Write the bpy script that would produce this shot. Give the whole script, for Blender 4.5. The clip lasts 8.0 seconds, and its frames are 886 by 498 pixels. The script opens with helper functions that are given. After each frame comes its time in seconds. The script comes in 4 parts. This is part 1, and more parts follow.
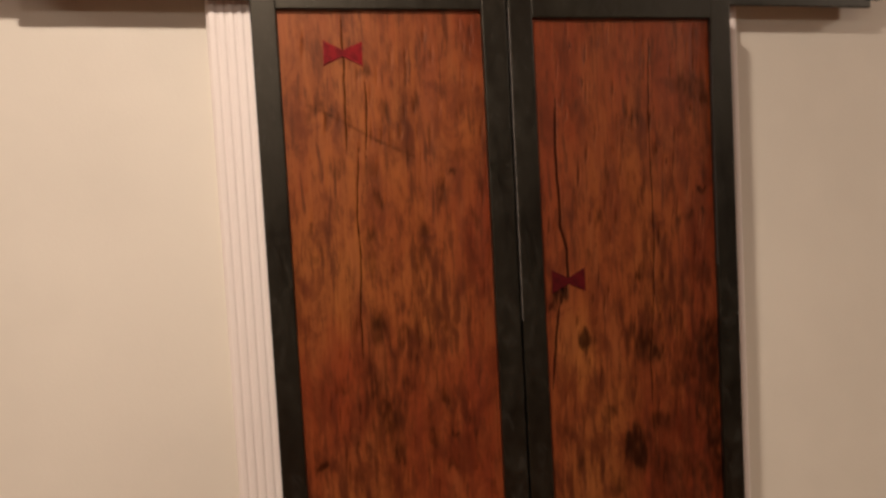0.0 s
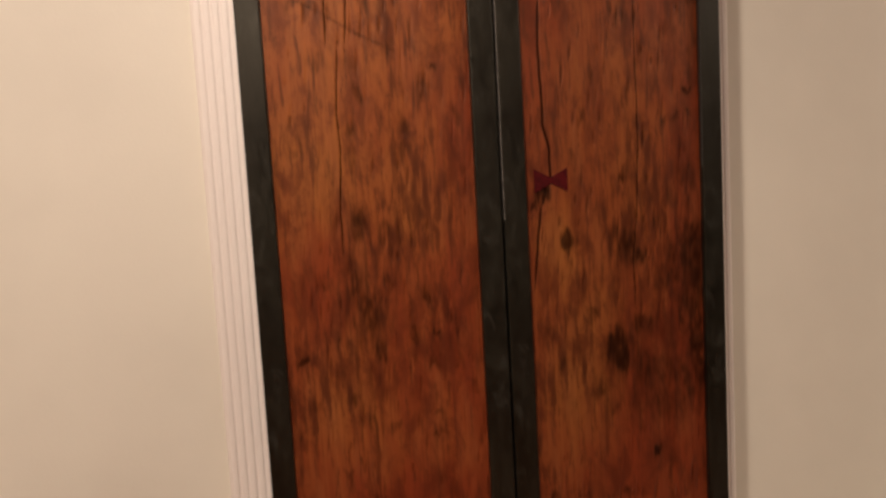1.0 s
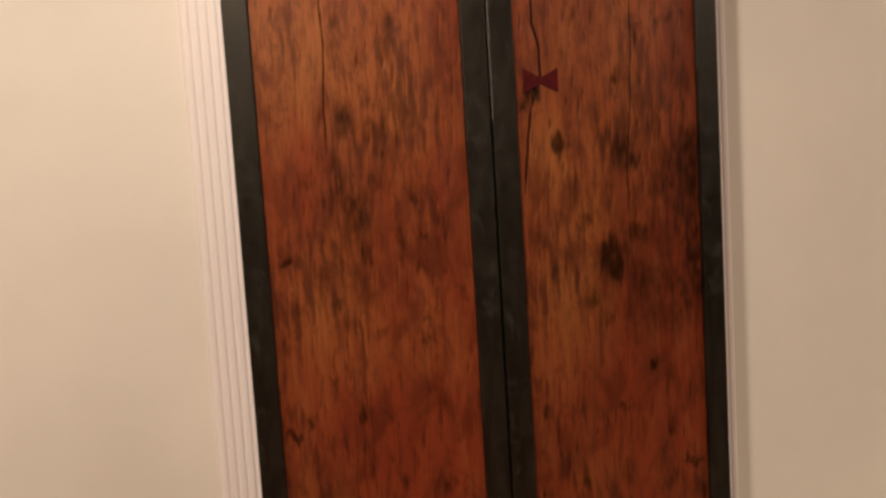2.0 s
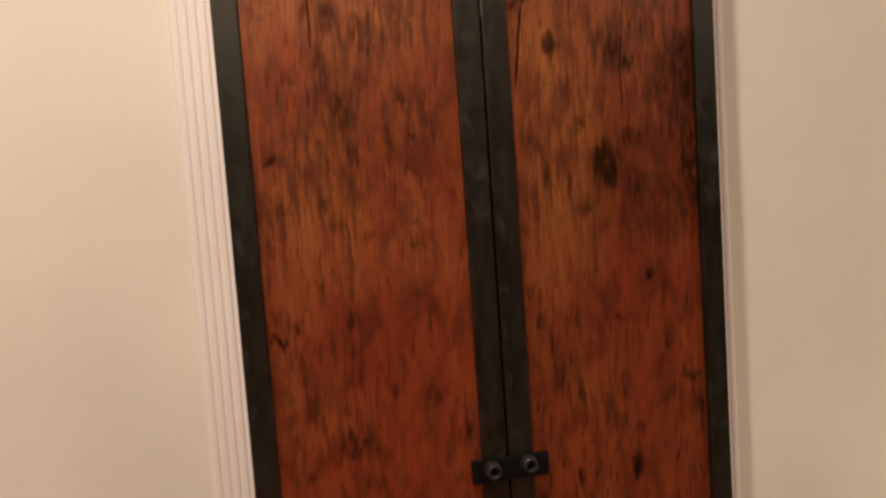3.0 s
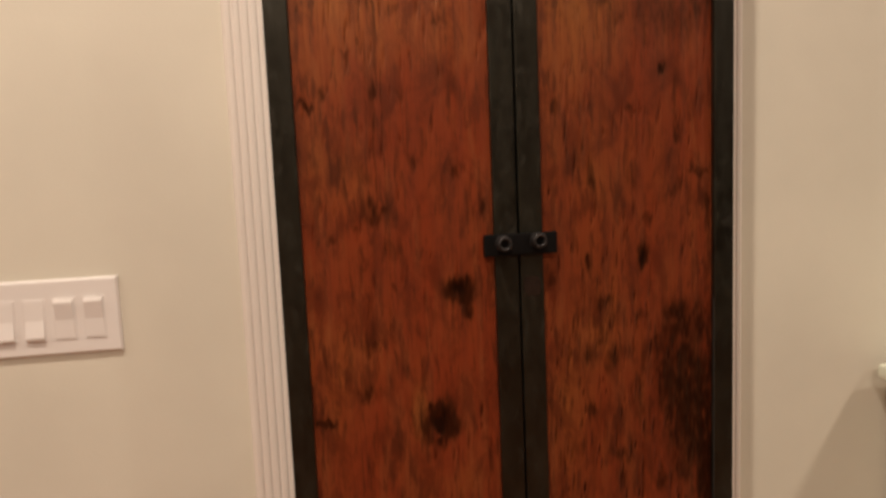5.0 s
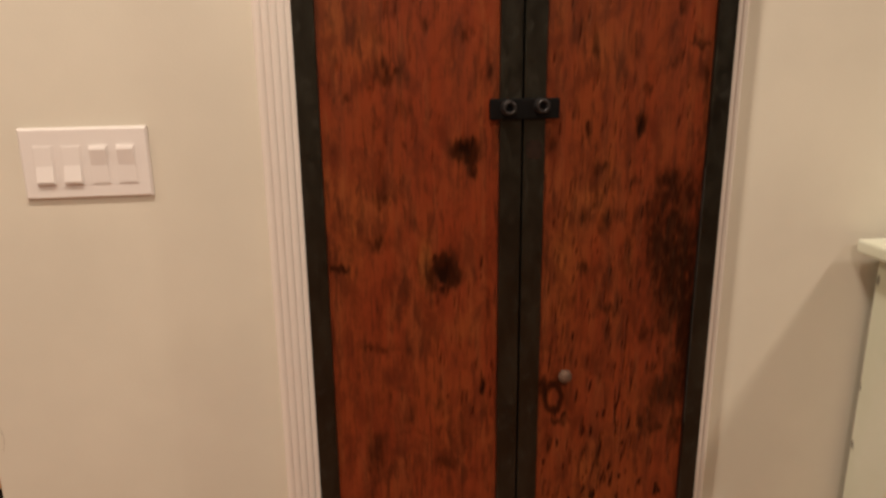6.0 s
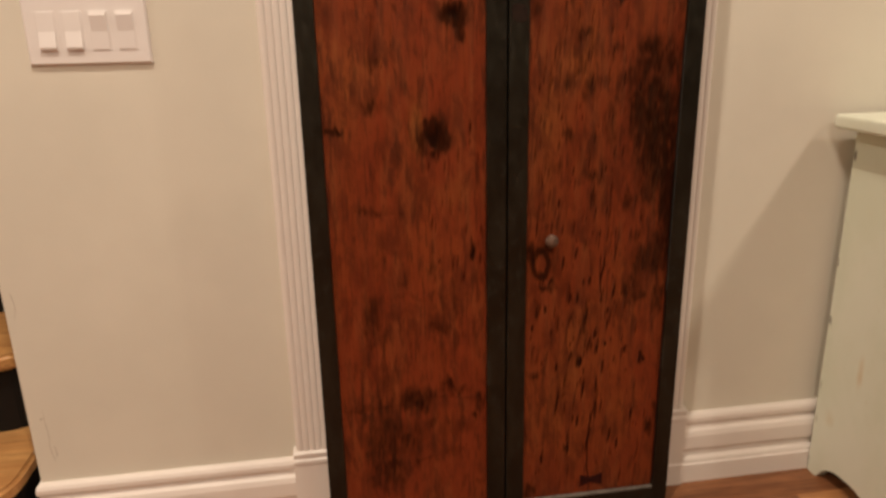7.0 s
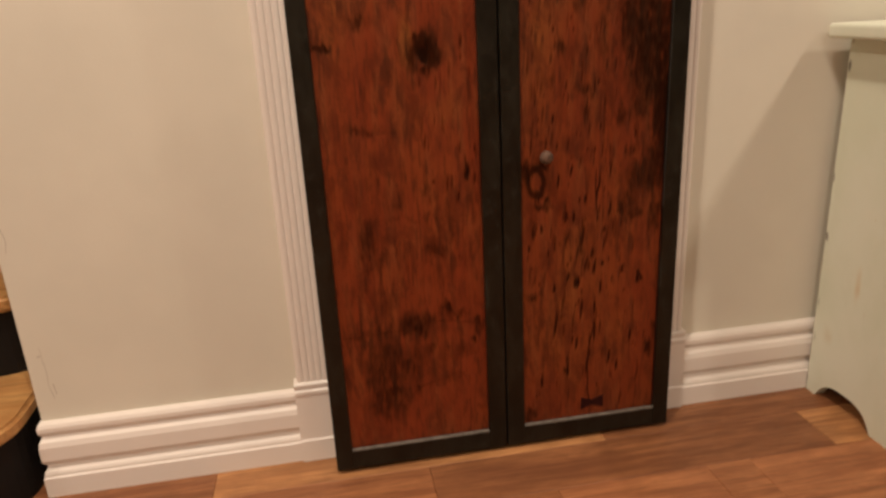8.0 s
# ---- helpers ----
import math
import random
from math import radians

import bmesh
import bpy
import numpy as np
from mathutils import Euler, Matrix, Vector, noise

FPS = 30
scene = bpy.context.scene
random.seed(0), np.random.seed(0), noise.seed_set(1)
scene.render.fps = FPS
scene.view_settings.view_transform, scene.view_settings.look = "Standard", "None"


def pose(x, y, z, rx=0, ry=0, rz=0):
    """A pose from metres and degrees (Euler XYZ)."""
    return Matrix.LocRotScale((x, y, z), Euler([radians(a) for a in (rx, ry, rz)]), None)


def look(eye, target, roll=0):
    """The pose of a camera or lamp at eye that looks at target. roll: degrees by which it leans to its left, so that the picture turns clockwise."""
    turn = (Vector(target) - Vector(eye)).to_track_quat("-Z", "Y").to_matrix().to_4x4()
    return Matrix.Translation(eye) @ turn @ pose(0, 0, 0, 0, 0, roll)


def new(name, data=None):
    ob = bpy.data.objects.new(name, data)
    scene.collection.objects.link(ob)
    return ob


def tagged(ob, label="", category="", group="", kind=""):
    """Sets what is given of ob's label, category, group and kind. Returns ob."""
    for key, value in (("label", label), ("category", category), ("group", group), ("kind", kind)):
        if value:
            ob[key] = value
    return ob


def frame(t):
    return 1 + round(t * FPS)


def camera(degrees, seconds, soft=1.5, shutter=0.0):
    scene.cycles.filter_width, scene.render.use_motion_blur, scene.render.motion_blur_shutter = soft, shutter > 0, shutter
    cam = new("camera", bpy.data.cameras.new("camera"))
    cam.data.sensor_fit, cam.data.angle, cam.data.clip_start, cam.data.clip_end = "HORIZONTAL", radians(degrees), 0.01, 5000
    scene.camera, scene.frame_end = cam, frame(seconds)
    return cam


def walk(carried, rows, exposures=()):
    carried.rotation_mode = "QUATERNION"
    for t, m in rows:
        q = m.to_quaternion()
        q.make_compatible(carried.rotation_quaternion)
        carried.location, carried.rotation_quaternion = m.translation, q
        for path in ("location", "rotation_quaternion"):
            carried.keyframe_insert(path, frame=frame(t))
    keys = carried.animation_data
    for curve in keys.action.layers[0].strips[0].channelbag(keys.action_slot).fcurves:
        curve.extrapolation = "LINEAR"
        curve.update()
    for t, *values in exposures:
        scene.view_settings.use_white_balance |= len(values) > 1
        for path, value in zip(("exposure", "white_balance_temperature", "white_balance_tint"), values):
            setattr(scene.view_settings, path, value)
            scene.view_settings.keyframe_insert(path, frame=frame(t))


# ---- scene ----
cam = camera(63.4, 8.0, soft=2.7, shutter=0.5)
PATH = [
    (0, (-0.322, -0.992, 1.889), (0.092, 0.962, 1.778), -3.1),
    (0.5, (-0.31, -0.997, 1.845), (0.097, 0.954, 1.679), -3.0),
    (1, (-0.296, -1.001, 1.777), (0.102, 0.95, 1.596), -3.2),
    (1.5, (-0.279, -1.005, 1.695), (0.099, 0.953, 1.537), -3.4),
    (1.7, (-0.279, -0.998, 1.664), (0.106, 0.958, 1.507), -3.4),
    (2.8, (-0.266, -0.973, 1.515), (0.118, 0.982, 1.345), -3.9),
    (3, (-0.271, -0.971, 1.481), (0.124, 0.984, 1.329), -4.0),
    (3.5, (-0.27, -0.971, 1.412), (0.117, 0.986, 1.268), -3.9),
    (4, (-0.272, -0.988, 1.336), (0.095, 0.973, 1.195), -3.6),
    (4.5, (-0.286, -1.013, 1.274), (0.073, 0.947, 1.097), -3.1),
    (4.7, (-0.293, -1.023, 1.24), (0.064, 0.936, 1.056), -2.9),
    (5.8, (-0.306, -1.108, 1.174), (-0.005, 0.813, 0.708), -0.7),
    (6, (-0.305, -1.129, 1.17), (-0.013, 0.779, 0.645), -0.6),
    (6.5, (-0.299, -1.19, 1.081), (-0.022, 0.713, 0.53), -0.5),
    (7, (-0.309, -1.23, 0.998), (-0.018, 0.659, 0.408), -1.2),
    (7.5, (-0.314, -1.246, 0.939), (-0.016, 0.63, 0.315), -2.0),
    (8, (-0.318, -1.249, 0.898), (-0.016, 0.617, 0.244), -3.0),
]
walk(cam, [(t, look(eye, target, roll)) for t, eye, target, roll in PATH],
     exposures=[(0.0, -0.38, 6380, 12), (1.5, -0.21, 6390, 11), (3.5, 0.0, 6350, 9), (5.0, 0.06, 6420, 6), (8.0, 0.22, 6580, 6)])

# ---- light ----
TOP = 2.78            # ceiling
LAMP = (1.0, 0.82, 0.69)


def unseen_downlight(x, y, watts):
    """An unseen recessed ceiling lamp, set flush with the ceiling, without a fixture."""
    data = bpy.data.lights.new("unseen_downlight", "AREA")
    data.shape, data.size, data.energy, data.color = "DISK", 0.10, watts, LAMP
    ob = new("unseen_downlight", data)
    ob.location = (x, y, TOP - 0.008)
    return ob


# two lamps placed by the shadows of the rail, doors and cabinet
unseen_downlight(-0.48, -0.78, 28.5)
unseen_downlight(1.90, -0.85, 23.5)
# four more unseen lamps, added to fill the room with light
unseen_downlight(-2.40, -0.75, 20)
unseen_downlight(-2.40, -2.60, 34)
unseen_downlight(-0.30, -2.60, 33)
unseen_downlight(1.77, -2.60, 18)

world = bpy.data.worlds.new("world")
world.use_nodes = True
world.node_tree.nodes["Background"].inputs[0].default_value = (0.01, 0.008, 0.006, 1)
scene.world = world


# ---- materials ----
def node_material(name):
    m = bpy.data.materials.new(name)
    m.use_nodes = True
    tree = m.node_tree
    return m, tree, tree.nodes["Principled BSDF"]


def add(tree, kind, **sockets):
    node = tree.nodes.new(kind)
    for key, value in sockets.items():
        node.inputs[key.replace("_", " ")].default_value = value
    return node


def coords(tree, scale):
    at = tree.nodes.new("ShaderNodeTexCoord")
    mp = add(tree, "ShaderNodeMapping", Scale=scale)
    tree.links.new(at.outputs["Object"], mp.inputs["Vector"])
    return mp.outputs["Vector"]


def grain(tree, scale, detail=4.0, rough=0.6, size=1.0, warp=0.0):
    n = add(tree, "ShaderNodeTexNoise", Scale=size, Detail=detail, Roughness=rough, Distortion=warp)
    tree.links.new(coords(tree, scale), n.inputs["Vector"])
    return n.outputs["Fac"]


def span(tree, value, a, b, c=0.0, d=1.0):
    n = tree.nodes.new("ShaderNodeMapRange")
    n.interpolation_type = "SMOOTHSTEP"
    tree.links.new(value, n.inputs[0])
    for k, v in zip((1, 2, 3, 4), (a, b, c, d)):
        n.inputs[k].default_value = v
    return n.outputs[0]


def calc(tree, op, a, b):
    n = tree.nodes.new("ShaderNodeMath")
    n.operation, n.use_clamp = op, False
    for k, v in enumerate((a, b)):
        if isinstance(v, (int, float)):
            n.inputs[k].default_value = v
        else:
            tree.links.new(v, n.inputs[k])
    return n.outputs[0]


def blend(tree, fac, a, b, how="MIX"):
    n = tree.nodes.new("ShaderNodeMix")
    n.data_type, n.blend_type = "RGBA", how
    for k, v in ((0, fac), (6, a), (7, b)):
        if isinstance(v, (int, float)):
            n.inputs[k].default_value = v
        elif isinstance(v, tuple):
            n.inputs[k].default_value = (*v, 1)
        else:
            tree.links.new(v, n.inputs[k])
    return n.outputs[2]


def relief(tree, shader, height, strength, distance):
    n = add(tree, "ShaderNodeBump", Strength=strength, Distance=distance)
    tree.links.new(height, n.inputs["Height"])
    tree.links.new(n.outputs[0], shader.inputs["Normal"])


def layer(tree, name):
    n = tree.nodes.new("ShaderNodeAttribute")
    n.attribute_name = name
    return n.outputs["Fac"]


def painted(name, colour, rough, mottle=0.06, bump=0.15, fine=220.0, gloss=0.5):
    m, tree, s = node_material(name)
    broad = grain(tree, (2.5, 2.5, 2.5), 4)
    small = grain(tree, (40, 40, 40), 3)
    dark = tuple(c * (1 - 2 * mottle) for c in colour)
    col = blend(tree, span(tree, broad, 0.35, 0.65), dark, colour)
    col = blend(tree, span(tree, small, 0.3, 0.8, 0, 0.25), col, tuple(c * (1 - mottle) for c in colour))
    tree.links.new(col, s.inputs["Base Color"])
    tree.links.new(span(tree, small, 0.2, 0.8, rough - 0.06, rough + 0.08), s.inputs["Roughness"])
    s.inputs["Specular IOR Level"].default_value = gloss
    relief(tree, s, grain(tree, (fine, fine, fine), 2), bump, 0.0006)
    return m


WALL = painted("wall_paint", (0.655, 0.618, 0.518), 0.62, 0.035, 0.35, 260, 0.35)
TRIM = painted("trim_paint", (0.750, 0.690, 0.625), 0.42, 0.02, 0.10, 160)
# tone of the unseen room walls, set for the bounce light they give
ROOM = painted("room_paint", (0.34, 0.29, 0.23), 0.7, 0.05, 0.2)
# the unseen east wall is darkened so the right door's steel reflects less
UNSEEN_DARK = painted("unseen_dark_paint", (0.085, 0.070, 0.055), 0.7, 0.05, 0.2)
CEIL = painted("ceiling_paint", (0.78, 0.76, 0.72), 0.8, 0.02, 0.2)
PLASTIC = painted("switch_plastic", (0.73, 0.69, 0.655), 0.35, 0.01, 0.03)
BLACK = painted("black_paint", (0.010, 0.008, 0.007), 0.6, 0.1, 0.1, 220.0, 0.2)


def old_wood():
    """Reddish varnished old boards; the layers dark, soak, warm, pit and deep hold the stains, pale areas with
    painted-in sheen, holes and the board's own tone.
    """
    m, tree, s = node_material("old_varnished_wood")
    fibre = grain(tree, (330, 330, 11), 6, 0.65)
    streak = grain(tree, (60, 60, 5), 5, 0.6, warp=0.4)
    cloud = grain(tree, (13, 13, 5), 5, 0.6)
    fleck = grain(tree, (150, 150, 24), 4, 0.62)
    pale = grain(tree, (50, 50, 7), 5, 0.65, warp=0.3)
    smear = grain(tree, (95, 95, 17), 5, 0.62, warp=0.3)
    cluster = grain(tree, (9, 9, 5), 3, 0.5)
    blot = grain(tree, (24, 24, 12), 6, 0.68, warp=0.4)
    edge = grain(tree, (95, 95, 24), 5, 0.65)
    warm = calc(tree, "ADD", layer(tree, "warm"), calc(tree, "MULTIPLY", calc(tree, "SUBTRACT", cloud, 0.58), 1.1))
    col = blend(tree, span(tree, warm, -0.2, 0.9), (0.176, 0.0282, 0.0090), (0.278, 0.0930, 0.0220))
    col = blend(tree, span(tree, streak, 0.38, 0.68, 0.0, 0.34), col, (0.108, 0.0150, 0.0055))
    # pale streaks, with the varnish sheen put into the colour
    col = blend(tree, span(tree, pale, 0.46, 0.72, 0.0, 0.42), col, (0.215, 0.0700, 0.0230))
    col = blend(tree, span(tree, fibre, 0.44, 0.70, 0.0, 0.38), col, (0.055, 0.011, 0.0030))
    col = blend(tree, span(tree, blot, 0.44, 0.68, 0.0, 0.74), col, (0.062, 0.0090, 0.0034))
    dim = calc(tree, "ADD", smear, calc(tree, "MULTIPLY", calc(tree, "SUBTRACT", cluster, 0.5), 0.55))
    col = blend(tree, span(tree, dim, 0.49, 0.70, 0.0, 0.78), col, (0.040, 0.0070, 0.0028))
    col = blend(tree, span(tree, fleck, 0.54, 0.70, 0.0, 0.44), col, (0.022, 0.006, 0.0022))
    col = blend(tree, layer(tree, "deep"), col, (0.040, 0.012, 0.0045))
    soaked = calc(tree, "MULTIPLY", layer(tree, "soak"), span(tree, calc(tree, "ADD", calc(tree, "MULTIPLY", smear, 0.65), calc(tree, "MULTIPLY", blot, 0.35)), 0.38, 0.60, 0.18, 1.25))
    col = blend(tree, span(tree, soaked, 0.0, 1.0, 0.0, 0.88), col, (0.024, 0.0056, 0.0020))
    ragged = calc(tree, "ADD", calc(tree, "SUBTRACT", edge, 0.5), calc(tree, "MULTIPLY", calc(tree, "SUBTRACT", fibre, 0.5), 0.3))
    stain = calc(tree, "ADD", layer(tree, "dark"), calc(tree, "MULTIPLY", ragged, calc(tree, "MULTIPLY", span(tree, layer(tree, "dark"), 0.02, 0.3), 0.9)))
    col = blend(tree, span(tree, stain, 0.04, 0.95, 0.0, 0.90), col, (0.014, 0.0048, 0.0020))
    col = blend(tree, span(tree, layer(tree, "pit"), 0.1, 0.85, 0.0, 0.90), col, (0.011, 0.0038, 0.0020))
    tree.links.new(col, s.inputs["Base Color"])
    tree.links.new(span(tree, streak, 0.3, 0.7, 0.33, 0.45), s.inputs["Roughness"])
    tree.links.new(span(tree, calc(tree, "MAXIMUM", layer(tree, "pit"), calc(tree, "MULTIPLY", layer(tree, "dark"), 0.6)), 0.0, 0.7, 0.52, 0.05), s.inputs["Specular IOR Level"])
    # the gloss comes from the fibres under the varnish and takes their amber colour
    s.inputs["Specular Tint"].default_value = (1.0, 0.59, 0.38, 1)
    height = calc(tree, "SUBTRACT", calc(tree, "MULTIPLY", fibre, -0.6), calc(tree, "MULTIPLY", fleck, 0.5))
    relief(tree, s, height, 0.4, 0.0012)
    return m


def plain_wood(name, light, dark, tone=""):
    """Boards with the grain along local x; each board takes its tone from its own colour."""
    m, tree, s = node_material(name)
    at = tree.nodes.new("ShaderNodeTexCoord")
    info = tree.nodes.new("ShaderNodeObjectInfo")
    shift = tree.nodes.new("ShaderNodeVectorMath")
    shift.operation = "SCALE"
    shift.inputs[0].default_value = (7.0, 31.0, 13.0)
    tree.links.new(info.outputs["Random"], shift.inputs["Scale"])
    moved = tree.nodes.new("ShaderNodeVectorMath")
    tree.links.new(at.outputs["Object"], moved.inputs[0])
    tree.links.new(shift.outputs[0], moved.inputs[1])

    def figure(scale, detail, rough):
        mp = add(tree, "ShaderNodeMapping", Scale=scale)
        n = add(tree, "ShaderNodeTexNoise", Scale=1.0, Detail=detail, Roughness=rough, Distortion=0.4)
        tree.links.new(moved.outputs[0], mp.inputs["Vector"])
        tree.links.new(mp.outputs[0], n.inputs["Vector"])
        return n.outputs["Fac"]

    fibre, streak, patch = figure((9, 190, 190), 5, 0.6), figure((3.0, 38, 38), 5, 0.65), figure((9, 22, 22), 5, 0.65)
    col = blend(tree, span(tree, streak, 0.32, 0.68), light, dark)
    col = blend(tree, span(tree, patch, 0.38, 0.66, 0, 0.5), col, tuple(c * 0.75 for c in dark))
    col = blend(tree, span(tree, fibre, 0.45, 0.75, 0, 0.5), col, tuple(c * 0.4 for c in dark))
    if tone == "object":
        col = blend(tree, 1.0, col, info.outputs["Color"], "MULTIPLY")
    elif tone == "island":
        piece = tree.nodes.new("ShaderNodeNewGeometry")
        col = blend(tree, span(tree, piece.outputs["Random Per Island"], 0.0, 1.0, 0.0, 0.5), col, dark)
    tree.links.new(col, s.inputs["Base Color"])
    tree.links.new(span(tree, streak, 0.3, 0.7, 0.34, 0.52), s.inputs["Roughness"])
    s.inputs["Specular IOR Level"].default_value = 0.35
    relief(tree, s, streak, 0.5, 0.002)
    return m


def dark_steel():
    m, tree, s = node_material("dark_steel")
    patch = grain(tree, (26, 26, 9), 6, 0.7, warp=0.5)
    fine = grain(tree, (160, 160, 60), 4, 0.6)
    scuff = grain(tree, (70, 70, 34), 5, 0.7, warp=0.8)
    col = blend(tree, span(tree, patch, 0.36, 0.66), (0.0014, 0.0013, 0.0009), (0.0085, 0.0082, 0.0058))
    col = blend(tree, span(tree, fine, 0.55, 0.78, 0, 0.6), col, (0.011, 0.0105, 0.008))
    col = blend(tree, span(tree, scuff, 0.54, 0.72, 0, 0.5), col, (0.025, 0.025, 0.021))
    tree.links.new(col, s.inputs["Base Color"])
    s.inputs["Metallic"].default_value = 0.0
    s.inputs["Specular IOR Level"].default_value = 0.42
    s.inputs["Specular Tint"].default_value = (1.0, 0.90, 0.70, 1)
    tree.links.new(span(tree, scuff, 0.3, 0.7, 0.30, 0.46), s.inputs["Roughness"])
    relief(tree, s, fine, 0.25, 0.0008)
    return m


def chipped_paint():
    m, tree, s = node_material("pale_green_paint")
    cloud = grain(tree, (5, 5, 3), 4)
    wear = grain(tree, (30, 30, 16), 5, 0.7)
    col = blend(tree, span(tree, cloud, 0.35, 0.65), (0.64, 0.67, 0.53), (0.70, 0.72, 0.60))
    col = blend(tree, span(tree, wear, 0.66, 0.74, 0, 0.35), col, (0.50, 0.40, 0.22))
    col = blend(tree, span(tree, layer(tree, "worn"), 0.1, 0.9, 0, 0.85), col, (0.10, 0.085, 0.06))
    col = blend(tree, span(tree, layer(tree, "ochre"), 0.1, 1.0, 0, 0.7), col, (0.55, 0.36, 0.13))
    tree.links.new(col, s.inputs["Base Color"])
    s.inputs["Roughness"].default_value = 0.5
    relief(tree, s, wear, 0.12, 0.001)
    return m


def bare(name, colour, rough, metal=0.0, gloss=0.5):
    m, tree, s = node_material(name)
    spots = grain(tree, (120, 120, 120), 4)
    col = blend(tree, span(tree, spots, 0.4, 0.7), colour, tuple(c * 0.55 for c in colour))
    tree.links.new(col, s.inputs["Base Color"])
    s.inputs["Roughness"].default_value, s.inputs["Metallic"].default_value = rough, metal
    s.inputs["Specular IOR Level"].default_value = gloss
    return m


WOOD, STEEL, GREEN = old_wood(), dark_steel(), chipped_paint()
KEY = bare("red_key_wood", (0.19, 0.005, 0.007), 0.5, 0.0, 0.12)
KEY_DEEP = bare("deep_red_key_wood", (0.065, 0.003, 0.004), 0.5, 0.0, 0.12)
LIT_STEEL = bare("lit_edge_steel", (0.15, 0.135, 0.115), 0.45)
KEY_DARK = bare("dark_key_wood", (0.028, 0.006, 0.005), 0.5, 0.0, 0.12)
BOLT = bare("worn_bolt_steel", (0.040, 0.036, 0.035), 0.36, 0.5)
PEWTER = bare("grey_knob", (0.13, 0.078, 0.055), 0.55, 0.0, 0.15)
BOARD = plain_wood("floor_wood", (0.41, 0.172, 0.072), (0.225, 0.084, 0.035), "object")
BOARD_FAR = plain_wood("far_floor_wood", (0.41, 0.172, 0.072), (0.225, 0.084, 0.035), "island")
TREAD = plain_wood("stair_wood", (0.62, 0.35, 0.13), (0.45, 0.22, 0.075))


# ---- building helpers ----
def thing(name, place, label, category, group="", kind=""):
    ob = new(name)
    ob.location, ob.empty_display_size = place, 0.05
    return tagged(ob, label, category, group, kind)


def base_of(ob):
    spot = Vector((0, 0, 0))
    while ob:
        spot += ob.location
        ob = ob.parent
    return spot


def part(name, bm, material, parent=None, label=""):
    """Links a bmesh, given in world metres, as one mesh under a thing or a part."""
    me = bpy.data.meshes.new(name)
    if parent:
        bmesh.ops.translate(bm, verts=bm.verts, vec=-base_of(parent))
    bm.normal_update()
    bm.to_mesh(me)
    bm.free()
    me.materials.append(material)
    ob = new(name, me)
    ob.parent = parent
    return tagged(ob, label)


def block(x0, x1, y0, y1, z0, z1, bevel=0.0, bm=None, segments=2):
    bm = bm or bmesh.new()
    got = bmesh.ops.create_cube(bm, size=1.0, matrix=Matrix.LocRotScale(((x0 + x1) / 2, (y0 + y1) / 2, (z0 + z1) / 2), None, (x1 - x0, y1 - y0, z1 - z0)))
    if bevel:
        edges = {e for v in got["verts"] for e in v.link_edges}
        bmesh.ops.bevel(bm, geom=list(edges), offset=bevel, segments=segments, affect="EDGES", profile=0.6)
    return bm


def rod(x, z, y0, y1, radius, sides=20, bevel=0.0, bm=None):
    """A round rod along y."""
    bm = bm or bmesh.new()
    got = bmesh.ops.create_cone(bm, cap_ends=True, segments=sides, radius1=radius, radius2=radius, depth=abs(y1 - y0), matrix=pose(x, (y0 + y1) / 2, z, 90))
    if bevel:
        edges = {e for v in got["verts"] for e in v.link_edges if len(e.link_faces) == 2 and e.calc_face_angle(0) > 1.0}
        bmesh.ops.bevel(bm, geom=list(edges), offset=bevel, segments=2, affect="EDGES")
    return bm


def sweep(profile, stations):
    """Joins copies of a closed outline; each station turns an outline point (offset, height) into a place."""
    bm = bmesh.new()
    rings = [[bm.verts.new(at(o, h)) for o, h in profile] for at in stations]
    for a, b in zip(rings, rings[1:]):
        for k in range(len(profile)):
            n = (k + 1) % len(profile)
            bm.faces.new((a[k], a[n], b[n], b[k]))
    bm.faces.new(rings[0])
    bm.faces.new(rings[-1][::-1])
    bmesh.ops.recalc_face_normals(bm, faces=bm.faces)
    return bm


def slab(outline, z0, z1, bevel=0.0):
    """An upright prism over an outline of (x, y)."""
    bm = bmesh.new()
    low = [bm.verts.new((x, y, z0)) for x, y in outline]
    top = [bm.verts.new((x, y, z1)) for x, y in outline]
    for k in range(len(low)):
        n = (k + 1) % len(low)
        bm.faces.new((low[k], low[n], top[n], top[k]))
    bm.faces.new(low[::-1])
    cap = bm.faces.new(top)
    bmesh.ops.recalc_face_normals(bm, faces=bm.faces)
    if bevel:
        rim = [e for f in bm.faces if len(f.verts) == len(low) for e in f.edges]
        bmesh.ops.bevel(bm, geom=rim, offset=bevel, segments=3, affect="EDGES")
    return bm


# ---- setting ----
FACE = 0.095          # front of the wall that holds the doors
CORNER = -0.915       # free end of that wall
GAP = 0.33            # half the doorway behind the leaves


def setting(name, bm, material, label, category):
    return tagged(part(name, bm, material), label, category, kind="structure")


w = block(CORNER, -GAP, FACE, FACE + 0.12, 0, TOP, 0.004)
setting("wall_north", w, WALL, "warm cream painted plaster wall beside the doors", "wall")
setting("wall_north_east", block(GAP, 3.2, FACE, FACE + 0.12, 0, TOP), WALL, "warm cream painted plaster wall beside the pale cabinet", "wall")
setting("wall_lintel", block(-GAP, GAP, FACE, FACE + 0.12, 2.12, TOP), WALL, "cream painted wall over the doorway", "wall")
setting("wall_return", block(CORNER, CORNER + 0.12, FACE + 0.12, 3.0, 0, TOP), WALL, "cream painted wall along the staircase", "wall")
setting("wall_closet", block(CORNER + 0.12, 3.2, 0.9, 1.0, 0, TOP), WALL, "plain wall behind the doorway", "wall")
